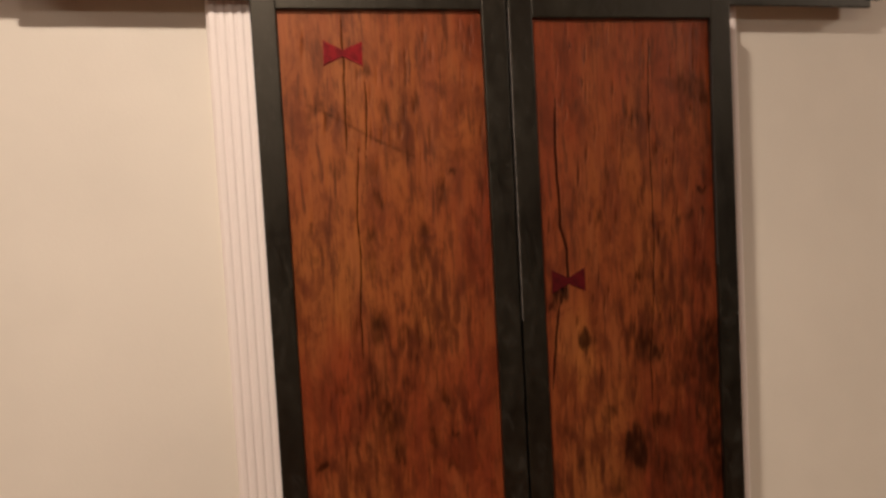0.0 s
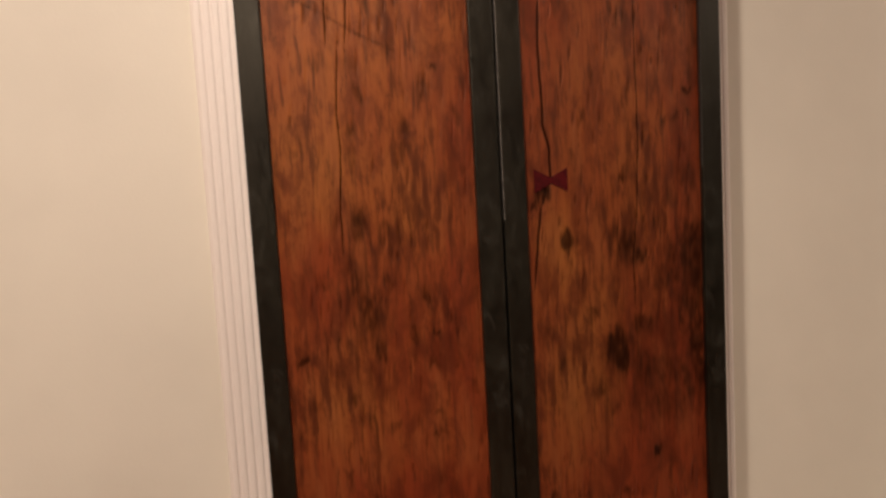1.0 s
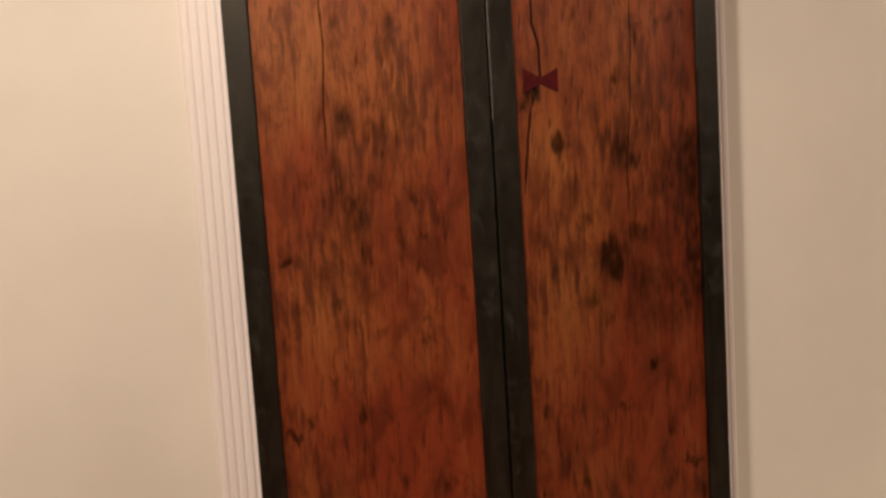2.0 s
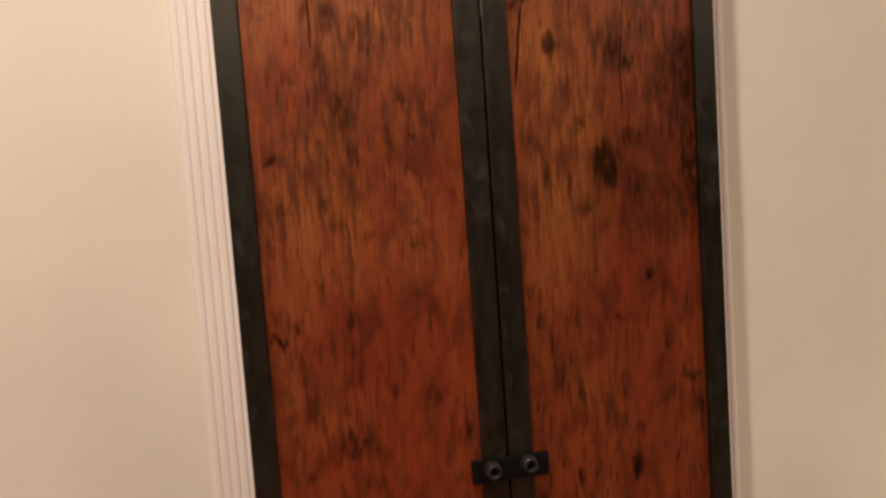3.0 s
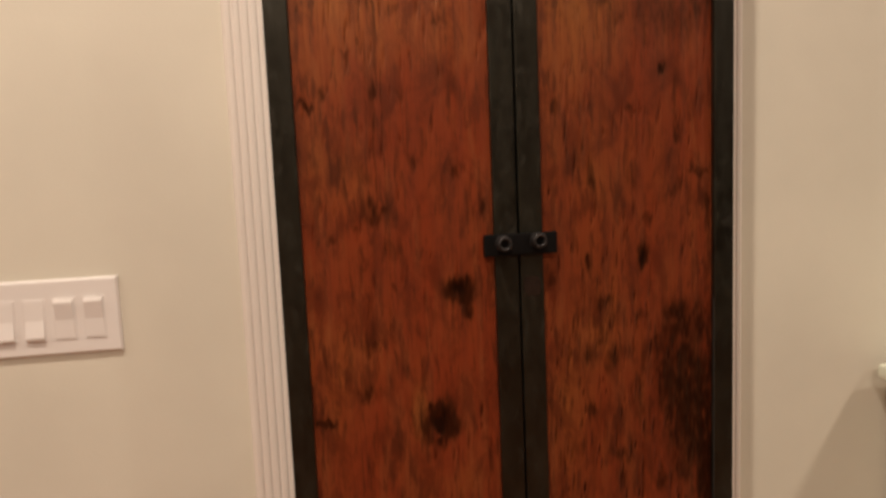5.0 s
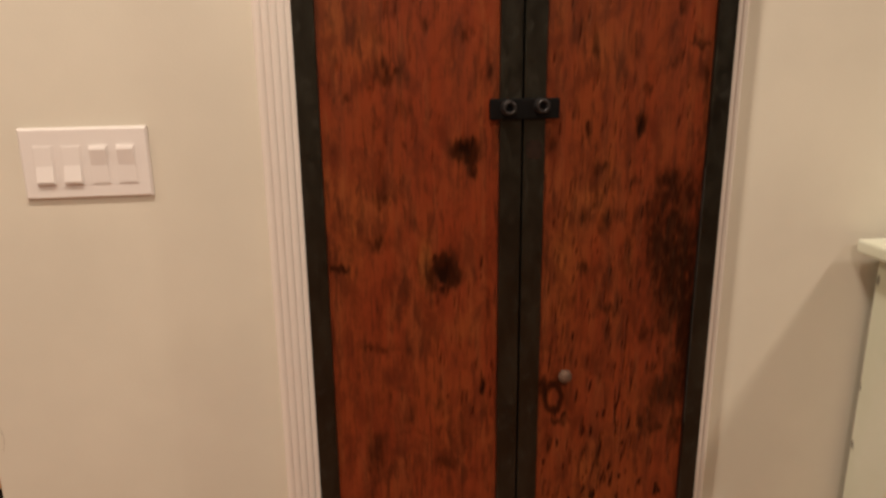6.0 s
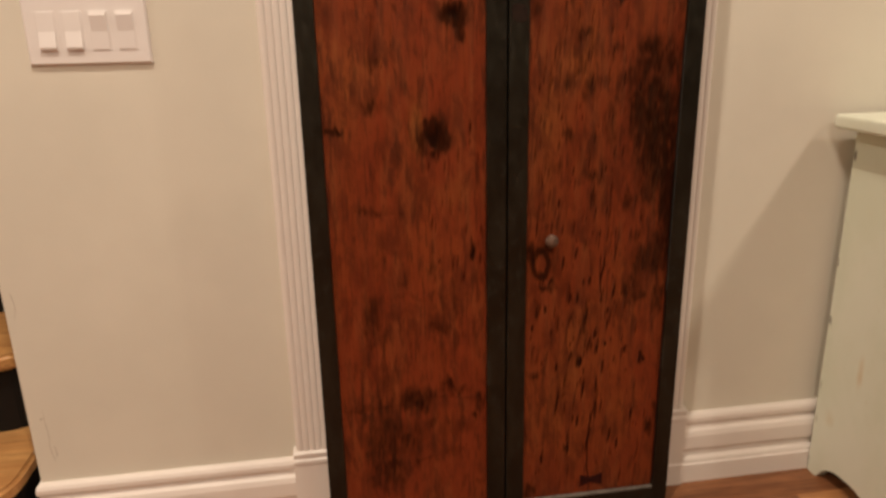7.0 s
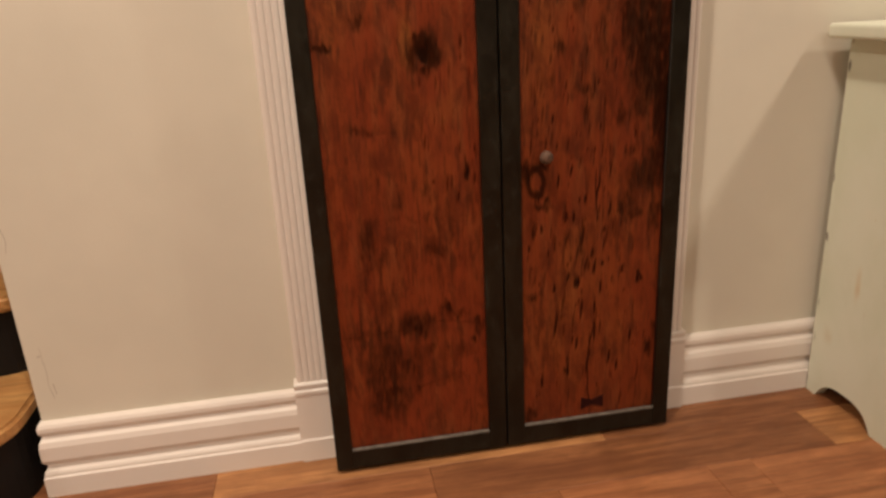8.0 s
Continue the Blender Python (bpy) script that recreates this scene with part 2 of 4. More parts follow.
setting("wall_stair_end", block(-3.5, CORNER, 2.9, 3.0, 0, TOP), WALL, "plain wall at the end of the staircase", "wall")
setting("wall_west", block(-3.6, -3.5, -4.7, 3.0, 0, TOP), ROOM, "plain taupe wall closing the room", "wall")
setting("wall_east", block(3.2, 3.3, -4.7, 1.0, 0, TOP), UNSEEN_DARK, "unseen wall closing the room, darkened to dim reflections", "wall")
setting("wall_south", block(-3.5, 3.2, -4.7, -4.6, 0, TOP), ROOM, "plain taupe wall closing the room", "wall")
setting("ceiling", block(-3.6, 3.3, -4.7, 3.0, TOP, TOP + 0.1), CEIL, "plain white ceiling", "ceiling")
floor = setting("floor", block(-3.6, 3.3, -4.7, 3.0, -0.08, -0.012), BLACK, "hand-scraped brown wooden floorboards of mixed tone", "floor")

# thin grey scuffs near the free wall end
west = bpy.data.objects["wall_north"]
GREY = bare("scuff_grey", (0.50, 0.45, 0.36), 0.8)
for run, wide in (([(-0.886, 0.316), (-0.884, 0.300), (-0.885, 0.288), (-0.882, 0.262), (-0.885, 0.238), (-0.880, 0.205)], 0.0005), ([(-0.893, 0.296), (-0.885, 0.297)], 0.0014),
                  ([(-0.876, 0.236), (-0.874, 0.214)], 0.0009), ([(-0.899, 0.555), (-0.894, 0.530), (-0.899, 0.505)], 0.0005)):
    bm = bmesh.new()
    pairs = [(bm.verts.new((x - wide, FACE - 0.0004, z)), bm.verts.new((x + wide, FACE - 0.0004, z))) for x, z in run]
    if abs(run[0][1] - run[-1][1]) < 0.003:
        pairs = [(bm.verts.new((x, FACE - 0.0004, z - wide)), bm.verts.new((x, FACE - 0.0004, z + wide))) for x, z in run]
    for (a, b), (c, d) in zip(pairs, pairs[1:]):
        bm.faces.new((a, b, d, c))
    bmesh.ops.delete(bm, geom=[v for v in bm.verts if not v.link_faces], context="VERTS")
    part("scuff", bm, GREY, west, "thin grey scuff mark")

# baseboard with three mouldings, mitred round the free wall end
BASE = [(0, 0), (0.026, 0), (0.026, 0.044), (0.0225, 0.048), (0.0225, 0.052), (0.020, 0.057), (0.012, 0.062), (0.010, 0.068), (0.017, 0.075), (0.0205, 0.083),
        (0.0205, 0.113), (0.017, 0.124), (0.010, 0.129), (0.007, 0.134), (0.011, 0.139), (0.0145, 0.146), (0.0145, 0.155), (0.011, 0.162), (0.004, 0.166), (0, 0.166)]
LOWER = [(o, h * 0.955) for o, h in BASE]
bm = sweep(LOWER, [lambda o, h: (-0.424, FACE - o, h), lambda o, h: (CORNER - 0.45 * o, FACE - o, h), lambda o, h: (CORNER - 0.45 * o, 2.9, h)])
setting("baseboard", bm, TRIM, "tall white moulded baseboard turning the wall end", "baseboard")
bm = sweep(BASE, [lambda o, h: (0.424, FACE - o, h), lambda o, h: (3.2, FACE - o, h)])
setting("baseboard_east", bm, TRIM, "tall white moulded baseboard running behind the cabinet", "baseboard")


# fluted casings on plinth blocks
def casing(side, name, squat=1.0):
    edge, pitch, depth = 0.418, 0.0125, 0.024
    line = [(edge, 0.0), (edge, depth - 0.006), (edge - 0.003, depth - 0.002), (edge - 0.006, depth)]
    for k in range(6):
        c = edge - 0.0150 - k * pitch
        line += [(c + 0.0032, depth), (c + 0.0021, depth - 0.0011), (c + 0.0007, depth - 0.0017), (c - 0.0007, depth - 0.0017), (c - 0.0021, depth - 0.0011), (c - 0.0032, depth)]
    line += [(GAP, depth), (GAP, 0.0)]
    bm = sweep(line, [lambda x, o: (side * x, FACE - o, 0.188 * squat), lambda x, o: (side * x, FACE - o, 2.30)])
    body = setting(name, bm, TRIM, "white fluted door casing on a plinth block", "trim")
    steps = [(0, 0), (0.031, 0), (0.031, 0.050), (0.028, 0.054), (0.028, 0.160), (0.0305, 0.163), (0.0305, 0.170), (0.027, 0.173), (0.027, 0.178), (0.0295, 0.181), (0.0295, 0.186), (0.026, 0.189), (0, 0.189)]
    ends = (side * 0.424, side * GAP)
    part("plinth_block", sweep(steps, [lambda o, h: (ends[0], FACE - o, h * squat), lambda o, h: (ends[1], FACE - o, h * squat)]), TRIM, body)


casing(-1, "trim_west", 0.96)
casing(1, "trim_east")


# ---- the pair of doors ----
def lattice(x, z, seed):
    """Smooth noise from 0 to 1 over arrays."""
    table = np.random.RandomState(seed).rand(256, 256)
    xi, zi = np.floor(x).astype(int), np.floor(z).astype(int)
    u, v = x - xi, z - zi
    u, v = u * u * (3 - 2 * u), v * v * (3 - 2 * v)
    a, b = table[xi % 256, zi % 256], table[(xi + 1) % 256, zi % 256]
    c, d = table[xi % 256, (zi + 1) % 256], table[(xi + 1) % 256, (zi + 1) % 256]
    return (a * (1 - u) + b * u) * (1 - v) + (c * (1 - u) + d * u) * v


def smooth(value, a, b):
    s = np.clip((value - a) / (b - a), 0, 1)
    return s * s * (3 - 2 * s)


BOTTOM = 0.010        # foot of the leaves
RECESS = 0.008        # the boards lie behind the face of their steel frame

# stains, knots and broad darker areas: x, z, half width, half height, depth of tone
LEFT_UPPER = [
    (-0.208, 1.73, 0.016, 0.032, 0.42), (-0.215, 1.655, 0.02, 0.065, 0.34), (-0.201, 1.597, 0.024, 0.05, 0.27), (-0.214, 1.574, 0.032, 0.032, 0.29),
    (-0.117, 1.628, 0.008, 0.024, 0.48), (-0.138, 1.561, 0.012, 0.016, 0.48), (-0.3, 1.536, 0.009, 0.008, 0.8), (-0.269, 1.652, 0.032, 0.012, 0.28),
    (-0.071, 1.558, 0.034, 0.05, 0.24), (-0.111, 1.91, 0.013, 0.024, 0.28), (-0.209, 1.946, 0.032, 0.016, 0.24), (-0.277, 2.032, 0.019, 0.009, 0.24), (-0.2, 1.6, 0.06, 0.13, 0.14), (-0.13, 1.54, 0.1, 0.06, 0.14), (-0.25, 1.52, 0.06, 0.05, 0.12)]
LEFT_MIDDLE = [
    (-0.286, 1.468, 0.015, 0.011, 0.3), (-0.308, 1.301, 0.014, 0.01, 0.8), (-0.281, 1.317, 0.007, 0.012, 0.6), (-0.209, 1.313, 0.010, 0.019, 0.55),
    (-0.091, 1.204, 0.013, 0.013, 0.6), (-0.154, 1.217, 0.012, 0.012, 0.4), (-0.212, 1.141, 0.022, 0.017, 0.55), (-0.226, 1.19, 0.012, 0.018, 0.35),
    (-0.116, 1.628, 0.005, 0.012, 0.6), (-0.199, 1.083, 0.019, 0.016, 0.4), (-0.137, 1.553, 0.015, 0.015, 0.2)]
LEFT_KNOTS = [
    (-0.096, 1.017, 0.026, 0.02, 1.0), (-0.084, 0.988, 0.01, 0.019, 0.85), (-0.069, 1.003, 0.012, 0.008, 0.5), (-0.239, 0.871, 0.030, 0.018, 0.35),
    (-0.23, 0.943, 0.016, 0.013, 0.5), (-0.186, 0.917, 0.014, 0.040, 0.25), (-0.129, 0.812, 0.034, 0.028, 1.0), (-0.138, 0.832, 0.023, 0.022, 0.8),
    (-0.158, 0.845, 0.034, 0.028, 0.3), (-0.243, 0.87, 0.017, 0.012, 0.7), (-0.301, 0.831, 0.017, 0.008, 0.85), (-0.065, 0.606, 0.006, 0.015, 1.0),
    (-0.143, 0.803, 0.006, 0.013, -0.8), (-0.134, 0.795, 0.008, 0.005, -0.7), (-0.165, 0.835, 0.008, 0.03, -0.6)]
LEFT_LOWER = [
    (-0.111, 0.333, 0.016, 0.019, 0.5), (-0.177, 0.315, 0.044, 0.025, 0.5), (-0.188, 0.78, 0.049, 0.02, 0.2), (-0.247, 0.688, 0.039, 0.008, 0.45),
    (-0.254, 0.487, 0.014, 0.044, 0.5), (-0.248, 0.442, 0.021, 0.034, 0.3), (-0.13, 0.462, 0.022, 0.017, 0.4), (-0.166, 0.304, 0.02, 0.021, 0.6),
    (-0.104, 0.326, 0.034, 0.011, 0.5), (-0.221, 0.226, 0.067, 0.049, 0.45), (-0.237, 0.159, 0.045, 0.051, 0.5), (-0.049, 0.301, 0.014, 0.015, 0.5),
    (-0.061, 0.265, 0.005, 0.009, 0.8), (-0.20, 0.56, 0.05, 0.035, 0.25), (-0.23, 0.36, 0.05, 0.03, 0.25), (-0.10, 0.24, 0.05, 0.02, 0.35), (-0.16, 0.52, 0.10, 0.006, 0.3), (-0.12, 0.40, 0.03, 0.02, 0.25), (-0.24, 0.60, 0.03, 0.02, 0.25)]
RIGHT_UPPER = [
    (0.18, 2.12, 0.15, 0.06, 0.14), (0.3, 1.98, 0.035, 0.17, 0.26),     (0.302, 1.894, 0.01, 0.008, 0.68), (0.28, 2.056, 0.024, 0.021, 0.42), (0.302, 2.03, 0.017, 0.021, 0.34), (0.099, 1.684, 0.011, 0.017, 0.75),
    (0.177, 1.511, 0.020, 0.034, 0.88), (0.193, 1.674, 0.027, 0.026, 0.47), (0.211, 1.651, 0.017, 0.017, 0.47), (0.273, 1.632, 0.05, 0.045, 0.29),
    (0.296, 1.674, 0.019, 0.03, 0.34), (0.193, 1.769, 0.007, 0.012, 0.59), (0.238, 1.495, 0.035, 0.06, 0.26), (0.207, 1.551, 0.014, 0.022, 0.42),
    (0.133, 1.568, 0.011, 0.017, 0.42)]
RIGHT_EDGE = [(0.265, 1.438, 0.05, 0.07, 0.3), (0.303, 1.752, 0.007, 0.052, 0.4), (0.181, 2.036, 0.004, 0.016, 0.6),
    (0.20, 1.60, 0.10, 0.07, 0.17), (0.22, 1.46, 0.11, 0.08, 0.22), (0.13, 1.42, 0.06, 0.06, 0.15), (0.305, 1.56, 0.03, 0.13, 0.5), (0.265, 1.60, 0.06, 0.06, 0.22), (0.24, 1.44, 0.06, 0.05, 0.16), (0.09, 1.43, 0.035, 0.04, 0.2),
    (0.065, 1.754, 0.012, 0.013, 0.95), (0.049, 1.741, 0.011, 0.008, 0.8)]
RIGHT_MIDDLE = [
    (0.309, 1.614, 0.011, 0.049, 0.5), (0.309, 1.465, 0.011, 0.058, 0.5), (0.163, 1.413, 0.006, 0.01, 0.5), (0.235, 1.337, 0.006, 0.012, 0.85),
    (0.182, 1.279, 0.008, 0.014, 0.6), (0.064, 1.286, 0.006, 0.014, 0.6), (0.263, 1.249, 0.011, 0.017, 0.5), (0.297, 1.184, 0.018, 0.009, 0.6),
    (0.123, 1.176, 0.007, 0.022, 0.75), (0.116, 1.045, 0.006, 0.019, 0.85), (0.202, 1.05, 0.011, 0.021, 1.0), (0.212, 1.105, 0.008, 0.011, 0.6),
    (0.19, 1.172, 0.011, 0.026, 0.4), (0.215, 1.389, 0.011, 0.025, 0.45)]
RIGHT_LOWER = [
    (0.288, 0.945, 0.035, 0.045, 0.45), (0.262, 0.883, 0.048, 0.080, 0.42), (0.285, 0.804, 0.05, 0.10, 0.5), (0.135, 0.988, 0.014, 0.015, 0.5),
    (0.198, 0.806, 0.015, 0.029, 0.4), (0.112, 0.808, 0.006, 0.024, 0.6), (0.249, 0.958, 0.012, 0.018, 0.5), (0.308, 0.703, 0.022, 0.140, 0.58),
    (0.269, 0.491, 0.034, 0.018, 0.4), (0.284, 0.734, 0.042, 0.072, 0.5), (0.281, 0.554, 0.035, 0.025, 0.4), (0.254, 0.512, 0.024, 0.023, 0.35), (0.285, 0.84, 0.06, 0.13, 0.42), (0.30, 0.62, 0.03, 0.10, 0.4), (0.295, 0.79, 0.045, 0.15, 0.48), (0.25, 0.86, 0.03, 0.07, 0.4), (0.255, 0.75, 0.035, 0.05, 0.3)]
RIGHT_FOOT = [
    (0.045, 0.588, 0.009, 0.022, 0.85), (0.082, 0.598, 0.012, 0.010, 0.8),     (0.279, 0.351, 0.006, 0.011, 1.0), (0.148, 0.36, 0.006, 0.017, 0.9), (0.061, 0.335, 0.021, 0.011, 0.5), (0.079, 0.523, 0.017, 0.01, 0.6),
    (0.304, 0.189, 0.008, 0.016, 0.7), (0.056, 0.073, 0.014, 0.016, 0.85), (0.132, 0.168, 0.005, 0.011, 0.7), (0.062, 0.475, 0.006, 0.016, 0.8),
    (0.158, 0.442, 0.006, 0.035, 0.6)]
# soft smudges between them
LEFT_SMUDGES = [
    (-0.207, 2.082, 0.016, 0.01, 0.4), (-0.139, 2.041, 0.006, 0.014, 0.4), (-0.181, 2.031, 0.012, 0.016, 0.4), (-0.071, 2.029, 0.008, 0.008, 0.45), (-0.279, 2.025, 0.01, 0.014, 0.4),
    (-0.078, 1.969, 0.013, 0.018, 0.35), (-0.151, 1.968, 0.012, 0.012, 0.4), (-0.251, 1.953, 0.014, 0.012, 0.35), (-0.2, 1.947, 0.008, 0.011, 0.5), (-0.087, 1.94, 0.01, 0.005, 0.45),
    (-0.108, 1.914, 0.008, 0.012, 0.5), (-0.195, 1.907, 0.008, 0.016, 0.5), (-0.06, 1.871, 0.007, 0.013, 0.5), (-0.134, 1.867, 0.012, 0.016, 0.5), (-0.213, 1.86, 0.01, 0.012, 0.45),
    (-0.288, 1.831, 0.011, 0.011, 0.3), (-0.144, 1.826, 0.018, 0.016, 0.4), (-0.216, 1.819, 0.011, 0.013, 0.4)]
LEFT_SMUDGES_B = [
    (-0.052, 1.797, 0.007, 0.01, 0.5), (-0.207, 1.725, 0.008, 0.014, 0.6), (-0.176, 1.715, 0.013, 0.016, 0.5), (-0.215, 1.651, 0.006, 0.016, 0.6), (-0.168, 1.646, 0.011, 0.01, 0.5),
    (-0.262, 1.645, 0.006, 0.006, 0.5), (-0.202, 1.605, 0.01, 0.024, 0.6), (-0.208, 1.573, 0.012, 0.012, 0.5), (-0.106, 1.568, 0.008, 0.006, 0.5), (-0.271, 1.566, 0.008, 0.006, 0.4),
    (-0.135, 1.561, 0.008, 0.008, 0.5), (-0.241, 1.56, 0.01, 0.006, 0.4), (-0.134, 1.557, 0.007, 0.011, 0.6), (-0.242, 1.557, 0.006, 0.006, 0.45), (-0.192, 1.542, 0.012, 0.018, 0.4),
    (-0.19, 1.539, 0.008, 0.022, 0.6), (-0.06, 1.532, 0.011, 0.011, 0.4), (-0.114, 1.521, 0.014, 0.01, 0.4)]
LEFT_SMUDGES_C = [
    (-0.069, 1.521, 0.02, 0.006, 0.35), (-0.113, 1.513, 0.011, 0.008, 0.55), (-0.08, 1.509, 0.008, 0.007, 0.5), (-0.231, 1.482, 0.01, 0.01, 0.45), (-0.054, 1.476, 0.012, 0.01, 0.4),
    (-0.234, 1.475, 0.008, 0.012, 0.5), (-0.285, 1.472, 0.006, 0.008, 0.4), (-0.285, 1.47, 0.006, 0.009, 0.45), (-0.21, 1.446, 0.004, 0.016, 0.55), (-0.115, 1.443, 0.016, 0.006, 0.35),
    (-0.309, 1.438, 0.005, 0.008, 0.4), (-0.176, 1.429, 0.01, 0.012, 0.4), (-0.109, 1.411, 0.013, 0.005, 0.45), (-0.286, 1.406, 0.006, 0.01, 0.4), (-0.226, 1.384, 0.008, 0.008, 0.5),
    (-0.247, 1.37, 0.008, 0.008, 0.45), (-0.283, 1.321, 0.004, 0.008, 0.55), (-0.207, 1.32, 0.004, 0.016, 0.7)]
LEFT_SMUDGES_D = [
    (-0.171, 1.314, 0.012, 0.008, 0.35), (-0.152, 1.218, 0.006, 0.006, 0.4), (-0.219, 1.194, 0.008, 0.016, 0.5), (-0.055, 1.152, 0.005, 0.012, 0.5), (-0.211, 1.142, 0.008, 0.008, 0.6),
    (-0.243, 1.125, 0.005, 0.01, 0.5), (-0.279, 1.101, 0.008, 0.006, 0.45), (-0.194, 1.088, 0.008, 0.008, 0.4), (-0.235, 1.072, 0.01, 0.01, 0.35), (-0.19, 1.035, 0.008, 0.012, 0.4),
    (-0.23, 0.596, 0.014, 0.022, 0.35), (-0.138, 0.575, 0.008, 0.018, 0.4), (-0.2, 0.545, 0.026, 0.009, 0.35), (-0.25, 0.47, 0.015, 0.033, 0.5), (-0.132, 0.459, 0.022, 0.009, 0.3),
    (-0.273, 0.385, 0.018, 0.014, 0.3), (-0.105, 0.322, 0.013, 0.017, 0.6), (-0.16, 0.309, 0.018, 0.018, 0.65)]
LEFT_SMUDGES_E = [
    (-0.282, 0.295, 0.02, 0.01, 0.45), (-0.05, 0.286, 0.009, 0.018, 0.5), (-0.146, 0.257, 0.013, 0.01, 0.6), (-0.202, 0.23, 0.022, 0.017, 0.5), (-0.243, 0.19, 0.02, 0.016, 0.55),
    (-0.102, 0.184, 0.026, 0.008, 0.35), (-0.179, 0.165, 0.013, 0.018, 0.55), (-0.215, 0.143, 0.015, 0.021, 0.6), (-0.255, 0.14, 0.022, 0.026, 0.4), (-0.051, 0.107, 0.014, 0.014, 0.4)]
RIGHT_SMUDGES = [
    (0.288, 2.067, 0.03, 0.014, 0.5), (0.314, 2.035, 0.014, 0.01, 0.55), (0.273, 1.993, 0.01, 0.016, 0.45), (0.3, 1.955, 0.008, 0.006, 0.5), (0.22, 1.948, 0.005, 0.036, 0.4),
    (0.148, 1.927, 0.005, 0.012, 0.5), (0.177, 1.919, 0.005, 0.011, 0.45), (0.197, 1.891, 0.004, 0.018, 0.5), (0.3, 1.866, 0.012, 0.007, 0.45), (0.273, 1.859, 0.015, 0.012, 0.45),
    (0.133, 1.855, 0.007, 0.011, 0.45), (0.114, 1.809, 0.011, 0.013, 0.3), (0.197, 1.777, 0.009, 0.013, 0.4), (0.293, 1.774, 0.012, 0.02, 0.45), (0.274, 1.739, 0.007, 0.023, 0.45),
    (0.245, 1.703, 0.007, 0.018, 0.4), (0.309, 1.677, 0.016, 0.027, 0.65), (0.198, 1.673, 0.025, 0.024, 0.6)]
RIGHT_SMUDGES_B = [
    (0.289, 1.648, 0.036, 0.028, 0.6), (0.136, 1.57, 0.005, 0.011, 0.5), (0.208, 1.558, 0.009, 0.011, 0.5), (0.231, 1.551, 0.009, 0.011, 0.55), (0.228, 1.549, 0.011, 0.01, 0.5),
    (0.069, 1.548, 0.013, 0.014, 0.35), (0.309, 1.521, 0.012, 0.036, 0.55), (0.324, 1.52, 0.005, 0.014, 0.6), (0.116, 1.5, 0.007, 0.016, 0.3), (0.085, 1.496, 0.009, 0.014, 0.45),
    (0.21, 1.48, 0.027, 0.036, 0.45), (0.308, 1.46, 0.02, 0.03, 0.6), (0.317, 1.459, 0.007, 0.018, 0.8), (0.139, 1.457, 0.013, 0.011, 0.3), (0.145, 1.45, 0.013, 0.016, 0.5),
    (0.245, 1.432, 0.026, 0.036, 0.45), (0.227, 1.422, 0.013, 0.012, 0.35), (0.163, 1.418, 0.004, 0.01, 0.6)]
RIGHT_SMUDGES_C = [
    (0.166, 1.417, 0.01, 0.014, 0.5), (0.078, 1.416, 0.009, 0.016, 0.3), (0.324, 1.386, 0.005, 0.027, 0.5), (0.213, 1.383, 0.005, 0.016, 0.6), (0.088, 1.348, 0.008, 0.008, 0.4),
    (0.265, 1.257, 0.007, 0.014, 0.5), (0.262, 1.156, 0.016, 0.013, 0.45), (0.315, 1.122, 0.006, 0.022, 0.55), (0.092, 1.084, 0.009, 0.014, 0.35), (0.051, 1.018, 0.01, 0.013, 0.4),
    (0.2, 0.963, 0.01, 0.013, 0.5), (0.245, 0.958, 0.014, 0.018, 0.6), (0.286, 0.954, 0.014, 0.016, 0.6), (0.255, 0.95, 0.014, 0.018, 0.55), (0.137, 0.933, 0.013, 0.018, 0.45),
    (0.225, 0.909, 0.02, 0.014, 0.6), (0.11, 0.902, 0.008, 0.018, 0.5), (0.152, 0.896, 0.013, 0.026, 0.5)]
RIGHT_SMUDGES_D = [
    (0.194, 0.84, 0.016, 0.02, 0.45), (0.09, 0.747, 0.011, 0.018, 0.45), (0.164, 0.729, 0.022, 0.017, 0.5), (0.232, 0.681, 0.011, 0.02, 0.6), (0.058, 0.662, 0.015, 0.013, 0.4),
    (0.257, 0.614, 0.02, 0.013, 0.5), (0.284, 0.565, 0.039, 0.03, 0.45), (0.079, 0.524, 0.015, 0.01, 0.6), (0.241, 0.506, 0.012, 0.018, 0.65), (0.305, 0.48, 0.012, 0.036, 0.6),
    (0.317, 0.234, 0.008, 0.026, 0.5), (0.304, 0.188, 0.01, 0.016, 0.6)]
# worm-eaten slots in the foot of the board
RIGHT_SLOTS = [
    (0.078, 0.475, 0.003, 0.01, 0.8), (0.125, 0.495, 0.003, 0.015, 0.8), (0.162, 0.455, 0.003, 0.024, 0.8), (0.179, 0.416, 0.003, 0.012, 0.8), (0.191, 0.546, 0.003, 0.036, 0.8),
    (0.153, 0.359, 0.003, 0.014, 0.8), (0.104, 0.35, 0.003, 0.011, 0.8), (0.279, 0.352, 0.003, 0.012, 0.8), (0.131, 0.372, 0.003, 0.012, 0.8), (0.203, 0.392, 0.003, 0.007, 0.8),
    (0.246, 0.377, 0.003, 0.011, 0.8), (0.16, 0.297, 0.003, 0.026, 0.8), (0.189, 0.3, 0.003, 0.02, 0.8), (0.106, 0.269, 0.003, 0.029, 0.8), (0.189, 0.248, 0.003, 0.029, 0.8),
    (0.15, 0.224, 0.003, 0.016, 0.8), (0.176, 0.18, 0.003, 0.035, 0.8), (0.221, 0.186, 0.003, 0.018, 0.8)]
